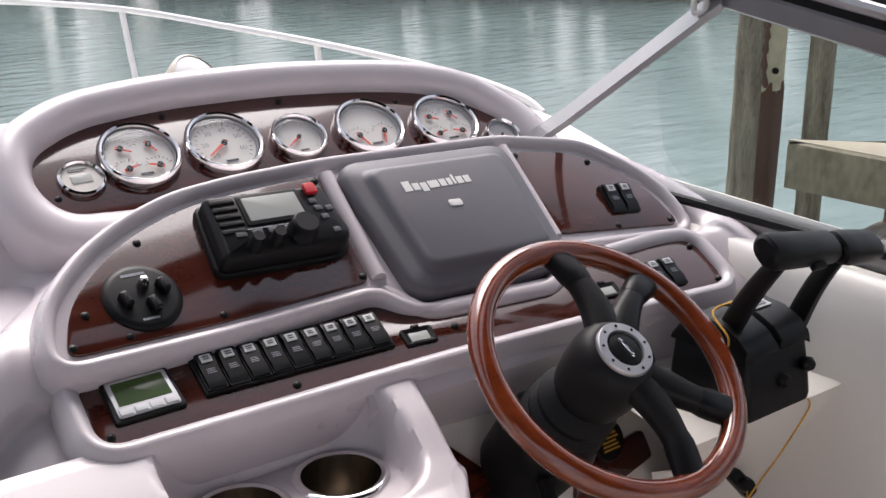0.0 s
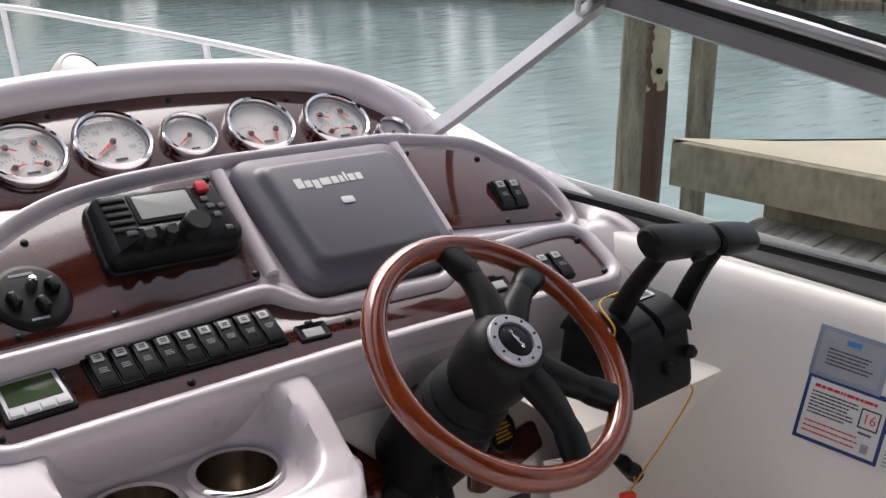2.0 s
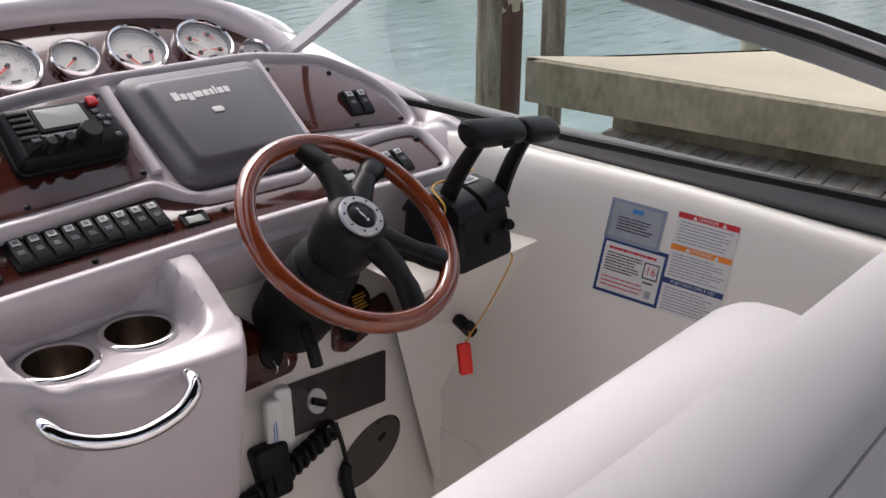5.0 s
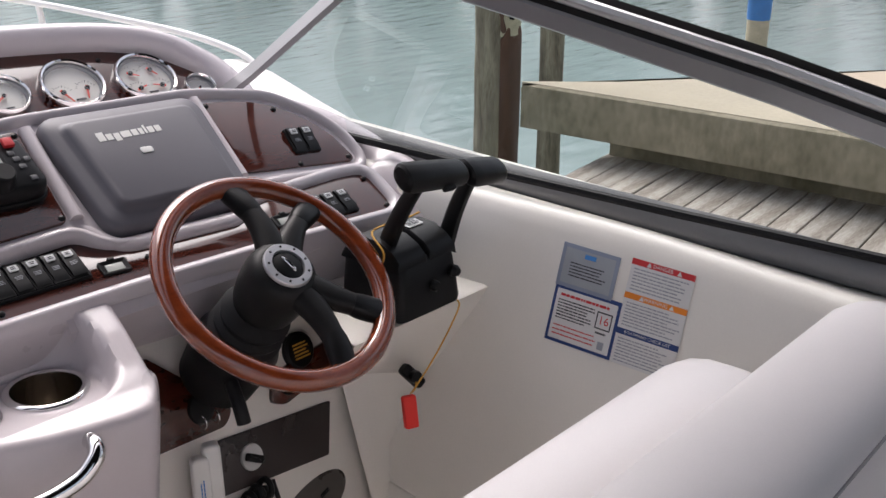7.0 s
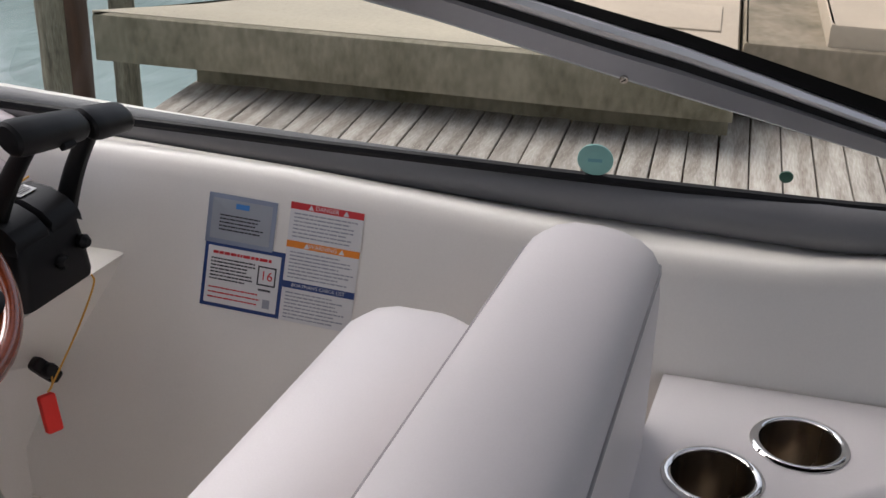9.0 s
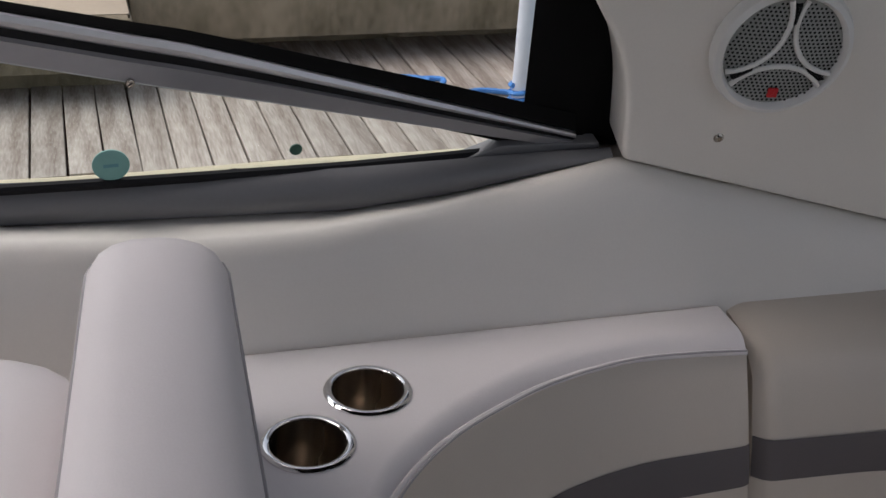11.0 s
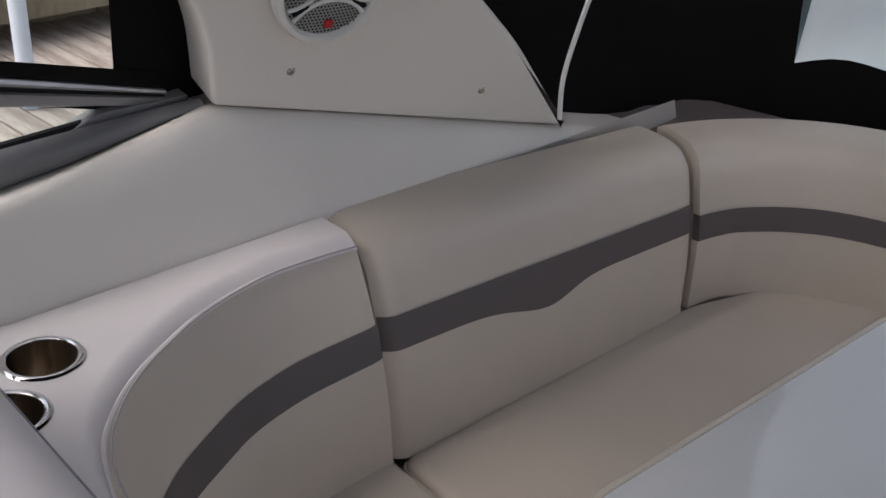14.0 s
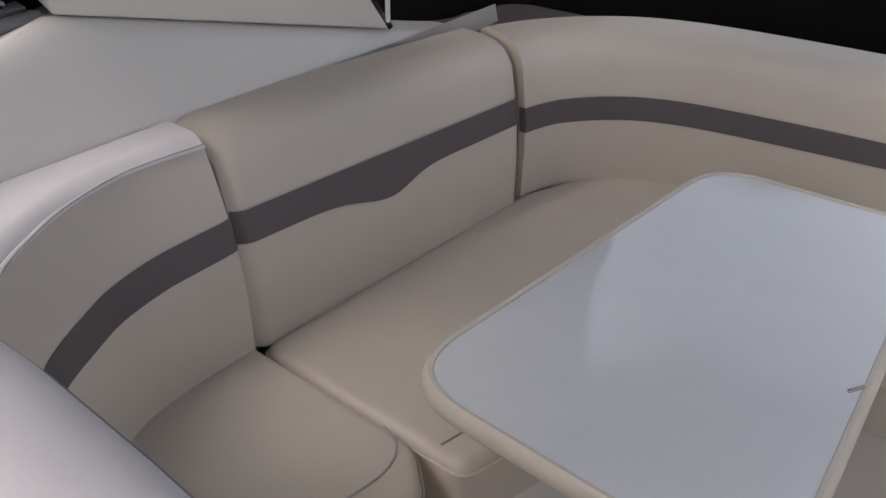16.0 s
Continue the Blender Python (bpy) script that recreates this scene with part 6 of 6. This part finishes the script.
part("plate", wall_block(-0.1, 1.2, 0.45, 1.0, 0.029, 0.042, 0.003), CAPTOP, hatch)


def pile(name, label, x, y, r, z1, mats, seed, lean=(0, 0)):
    rnd = random.Random(seed)
    ob = thing(name, label, "pile", (x, y, -1.2), "dock piles")
    loops = []
    for k in range(40):
        z = -1.6 + (z1 + 1.6) * k / 39
        rr = r * (1 - 0.03 * k / 39) * (1 + 0.015 * math.sin(k * 1.7 + seed))
        loops.append([Vector((x + lean[0] * k / 39 + rr * math.cos(a) * (1 + 0.02 * math.sin(3 * a + k * 0.3)), y + lean[1] * k / 39 + rr * math.sin(a), z)) for a in [2 * math.pi * j / 20 for j in range(20)]])
    part("post", loft(loops, True, (True, True)), mats[0], ob)
    return ob


p1 = pile("timber_pile", "weathered round timber dock pile with a dark worn lower sleeve", 4.93, 4.0, 0.150, 3.2, (PILE,), 2)
ARC = [radians(-130 + 105 * j / 18) for j in range(19)]
sl = []
for k in range(16):
    z = -1.5 + 1.54 * k / 15
    ring = [Vector((4.93 + (0.160 + 0.006 * math.sin(5 * a + z * 3)) * math.cos(a), 4.0 + (0.160 + 0.006 * math.sin(5 * a + z * 3)) * math.sin(a), z + (0.04 * math.sin(9 * a) if k == 15 else 0))) for a in ARC]
    sl.append(ring + [Vector((4.93 + 0.140 * math.cos(a), 4.0 + 0.140 * math.sin(a), ring[0].z)) for a in reversed(ARC)])
part("sleeve", loft(sl, True, (True, True)), PILEDARK, p1, "dark worn timber sleeve")
facing = [[Vector((4.93 + r_ * math.cos(a), 4.0 + r_ * math.sin(a), z)) for a in ARC for r_ in (0.158,)] + [Vector((4.93 + 0.13 * math.cos(a), 4.0 + 0.13 * math.sin(a), z)) for a in reversed(ARC)] for z in (0.02, 0.4, 0.9, 1.6, 2.4, 3.2)]
part("facing", loft(facing, True, (True, True)), LOG, p1, "tan timber facing")
crack = tube(smooth_path([(4.815, 3.86, 0.46), (4.818, 3.858, 0.36), (4.812, 3.862, 0.22), (4.825, 3.85, 0.05)], 5), [0.010 + 0.006 * (k % 3) for k in range(16)], 6)
part("split", crack, PILEDARK, p1, "long rusty split")
for z in (0.45, 0.75, 0.15):
    part("bolt", lathe(axes_frame((4.93 - 0.04, 4.0 - 0.158, z), (-0.3, -1, 0)), [(0.02, 0), (0.02, 0.02), (0.0005, 0.025)], 8), DARK, p1)
pile("timber_pile", "slender grey timber post behind the seawall", 5.02, 3.6, 0.080, 3.4, (PILE,), 5)
p3 = pile("timber_pile", "tan timber post with a blue wrap", 6.0, 2.68, 0.072, 2.8, (LOG,), 7)
part("blue_wrap", lathe(Matrix.Translation((6.0, 2.68, 0.14)), [(0.074, 0), (0.077, 0.05), (0.076, 1.3), (0.077, 2.2), (0.074, 2.3)], 20), ROPE, p3, "blue cloth wrap")

# far bank of the basin
B0, B1 = Vector((8.09, 20.75, 0)), Vector((18.67, 8.98, 0))
BD = (B1 - B0).normalized()
BN = Vector((-BD.y, BD.x, 0))
bank_m = Matrix(((BD.x, BN.x, 0, B0.x), (BD.y, BN.y, 0, B0.y), (0, 0, 1, 0), (0, 0, 0, 1)))
bank = thing("far_bank", "low dark timber bulkhead along the far bank", "bank", (13, 15, -1.2), kind="structure")
for k in range(24):
    part("bulkhead_panel", box(bank_m @ Matrix.Translation((-24 + 2.5 * k, 0.1, -1.5)), 2.47, 0.2, 0.52 + 0.05 * math.sin(k * 1.9), 0.02), PILE, bank)
part("lawn", box(bank_m @ Matrix.Translation((6, 12.2, -1.5)), 80, 24, 0.45, 0.05), material("rough_grass", (0.07, 0.10, 0.035), 0.9, var=0.4, scale=1.5, fine=30, bump=0.5), bank, "rough grass behind the bulkhead")
LEAF = material("bank_foliage", (0.075, 0.095, 0.035), 0.7, var=0.5, scale=0.8, fine=12, second=(0.03, 0.045, 0.016))
rl = random.Random(11)


def bank_tree(d, out, h, spread, n):
    base = bank_m @ Vector((d, out, -1.1))
    ob = thing("bank_tree", "dense green tree on the far bank of the basin", "tree", base, "far bank trees")
    lean = Vector((rl.uniform(-0.4, 0.4), rl.uniform(-0.4, 0.4), 0))
    part("trunk", tube([base, base + lean * 0.3 + Vector((0, 0, h * 0.3)), base + lean + Vector((0, 0, h * 0.75))], [0.16, 0.12, 0.04], 8), PILE, ob)
    vs, fs = [], []
    for _ in range(n):
        a, u = rl.uniform(0, 6.283), rl.random()
        r = spread * (0.35 + 0.65 * rl.random() ** 0.5) * (0.55 + 0.45 * math.sin(math.pi * min(1, u * 1.1)))
        c = base + lean * u + Vector((r * math.cos(a), r * math.sin(a), h * (0.02 + 0.98 * u)))
        s_ = rl.uniform(0.14, 0.30)
        q = Matrix.Rotation(rl.uniform(0, 6.28), 3, Vector((rl.uniform(-1, 1), rl.uniform(-1, 1), rl.uniform(-1, 1))).normalized())
        i0 = len(vs)
        vs += [c + q @ Vector(p) * s_ for p in ((-1, 0, 0), (0, -0.55, 0.1), (1, 0, 0), (0, 0.55, 0.1))]
        fs.append((i0, i0 + 1, i0 + 2, i0 + 3))
    me = bpy.data.meshes.new("crown")
    me.from_pydata([v - base for v in vs], [], fs)
    me.materials.append(LEAF)
    cr = new("crown", me)
    cr.parent = ob


for k in range(15):
    bank_tree(-22 + 3.6 * k + rl.uniform(-1, 1), rl.uniform(1.2, 3.0), rl.uniform(4.5, 7.5), rl.uniform(1.8, 2.6), 900)
for k in range(12):
    bank_tree(-18 + 3.4 * k + rl.uniform(-1, 1), rl.uniform(0.5, 1.2), rl.uniform(0.9, 1.8), rl.uniform(0.8, 1.3), 260)

# boardwalk edge log, stringers
log = thing("edge_log", "pale peeled log along the boardwalk edge", "log", (3.2, -0.6, DOCK_Z))
part("log", tube([Vector((3.515 - 0.17 * y + 0.006 * math.sin(3 * y), y, DOCK_Z - 0.045)) for y in [2.4 - 0.3 * k for k in range(24)]], [0.056 + 0.004 * math.sin(k * 1.3) for k in range(24)], 14), LOG, log)
part("split", tube([(3.585, -0.60, DOCK_Z - 0.003), (3.598, -0.68, DOCK_Z + 0.003), (3.618, -0.78, DOCK_Z - 0.001)], [0.002, 0.008, 0.002], 6), DARK, log)
pole = thing("mooring_pole", "slim white pole with a blue rope at its foot", "pole", (4.28, -1.995, DOCK_Z))
part("tube", tube([(4.283, -1.995, DOCK_Z), (4.283, -1.995, 3.0)], 0.040, 16), PVC, pole)
part("rope_wrap", tube([Vector((4.283 + 0.048 * math.cos(a * 0.6), -1.995 + 0.048 * math.sin(a * 0.6), DOCK_Z + 0.015 + 0.0035 * a)) for a in range(36)], 0.012, 6), ROPE, pole, "blue rope turns")
coil = thing("rope_coil", "loose coil of blue mooring rope on the planks", "rope", (4.3, -1.6, DOCK_Z))
part("strand", tube(smooth_path([(4.25, -2.05, DOCK_Z + 0.02), (4.30, -1.85, DOCK_Z + 0.02), (4.18, -1.65, DOCK_Z + 0.03), (4.28, -1.48, DOCK_Z + 0.03), (4.42, -1.50, DOCK_Z + 0.03), (4.40, -1.68, DOCK_Z + 0.04), (4.22, -1.60, DOCK_Z + 0.05), (4.30, -1.40, DOCK_Z + 0.03), (4.46, -1.42, DOCK_Z + 0.03), (4.36, -1.60, DOCK_Z + 0.05), (4.24, -1.45, DOCK_Z + 0.04), (4.40, -1.35, DOCK_Z + 0.02)], 6), 0.014, 7), ROPE, coil)
part("strand", tube(smooth_path([(4.28, -2.0, DOCK_Z + 0.03), (4.30, -2.3, DOCK_Z + 0.02), (4.25, -2.7, DOCK_Z + 0.02)], 6), 0.012, 7), ROPE, coil)

coil.location.x += 0.22
walkway = thing("boardwalk", "weathered grey timber boardwalk beside the seawall", "boardwalk", (3.8, 0, DOCK_Z), kind="structure")
for o in (-0.9, -0.5, -0.1):
    part("stringer", wall_block(-9, 2.6, o, o + 0.09, DOCK_Z - 0.24, DOCK_Z - 0.035, 0.004), PILEDARK, walkway)
part("fascia", wall_block(-9, 2.6, -1.03, -0.99, DOCK_Z - 0.24, DOCK_Z - 0.04, 0.004), LOG, walkway, "pale edge board")
rnd = random.Random(4)
plank_meshes = []
for k in range(6):
    bm = bmesh.new()
    W = 0.136
    o = [Vector((-0.6, -W / 2 + rnd.uniform(-0.003, 0.003))), Vector((0.6, -W / 2 + rnd.uniform(-0.003, 0.003))), Vector((0.6, W / 2)), Vector((-0.6, W / 2))]
    slab(Matrix.Identity(4), o, -0.035, 0.0, 0.006, 2, bm)
    me = bpy.data.meshes.new("plank")
    bmesh.ops.recalc_face_normals(bm, faces=bm.faces)
    bm.to_mesh(me)
    bm.free()
    me.materials.append(PLANK)
    plank_meshes.append(me)
ang = math.degrees(math.atan2(-SEA.x, SEA.y))
for k in range(84):
    d = 2.5 - 0.1435 * k
    c = along(d, (-0.45 if d > -0.2 else -0.15) + rnd.uniform(-0.015, 0.015), DOCK_Z + rnd.uniform(-0.004, 0.003))
    ob = new("plank", rnd.choice(plank_meshes))
    ob.parent = walkway
    ob.matrix_local = Matrix.Translation(c - BASE[walkway]) @ pose(0, 0, 0, rnd.uniform(-0.6, 0.6), 0, ang + rnd.uniform(-0.4, 0.4) + (180 if rnd.random() < 0.5 else 0)) @ Matrix.Diagonal((1.0 if d > -0.2 else 1.5, 1, 1, 1))
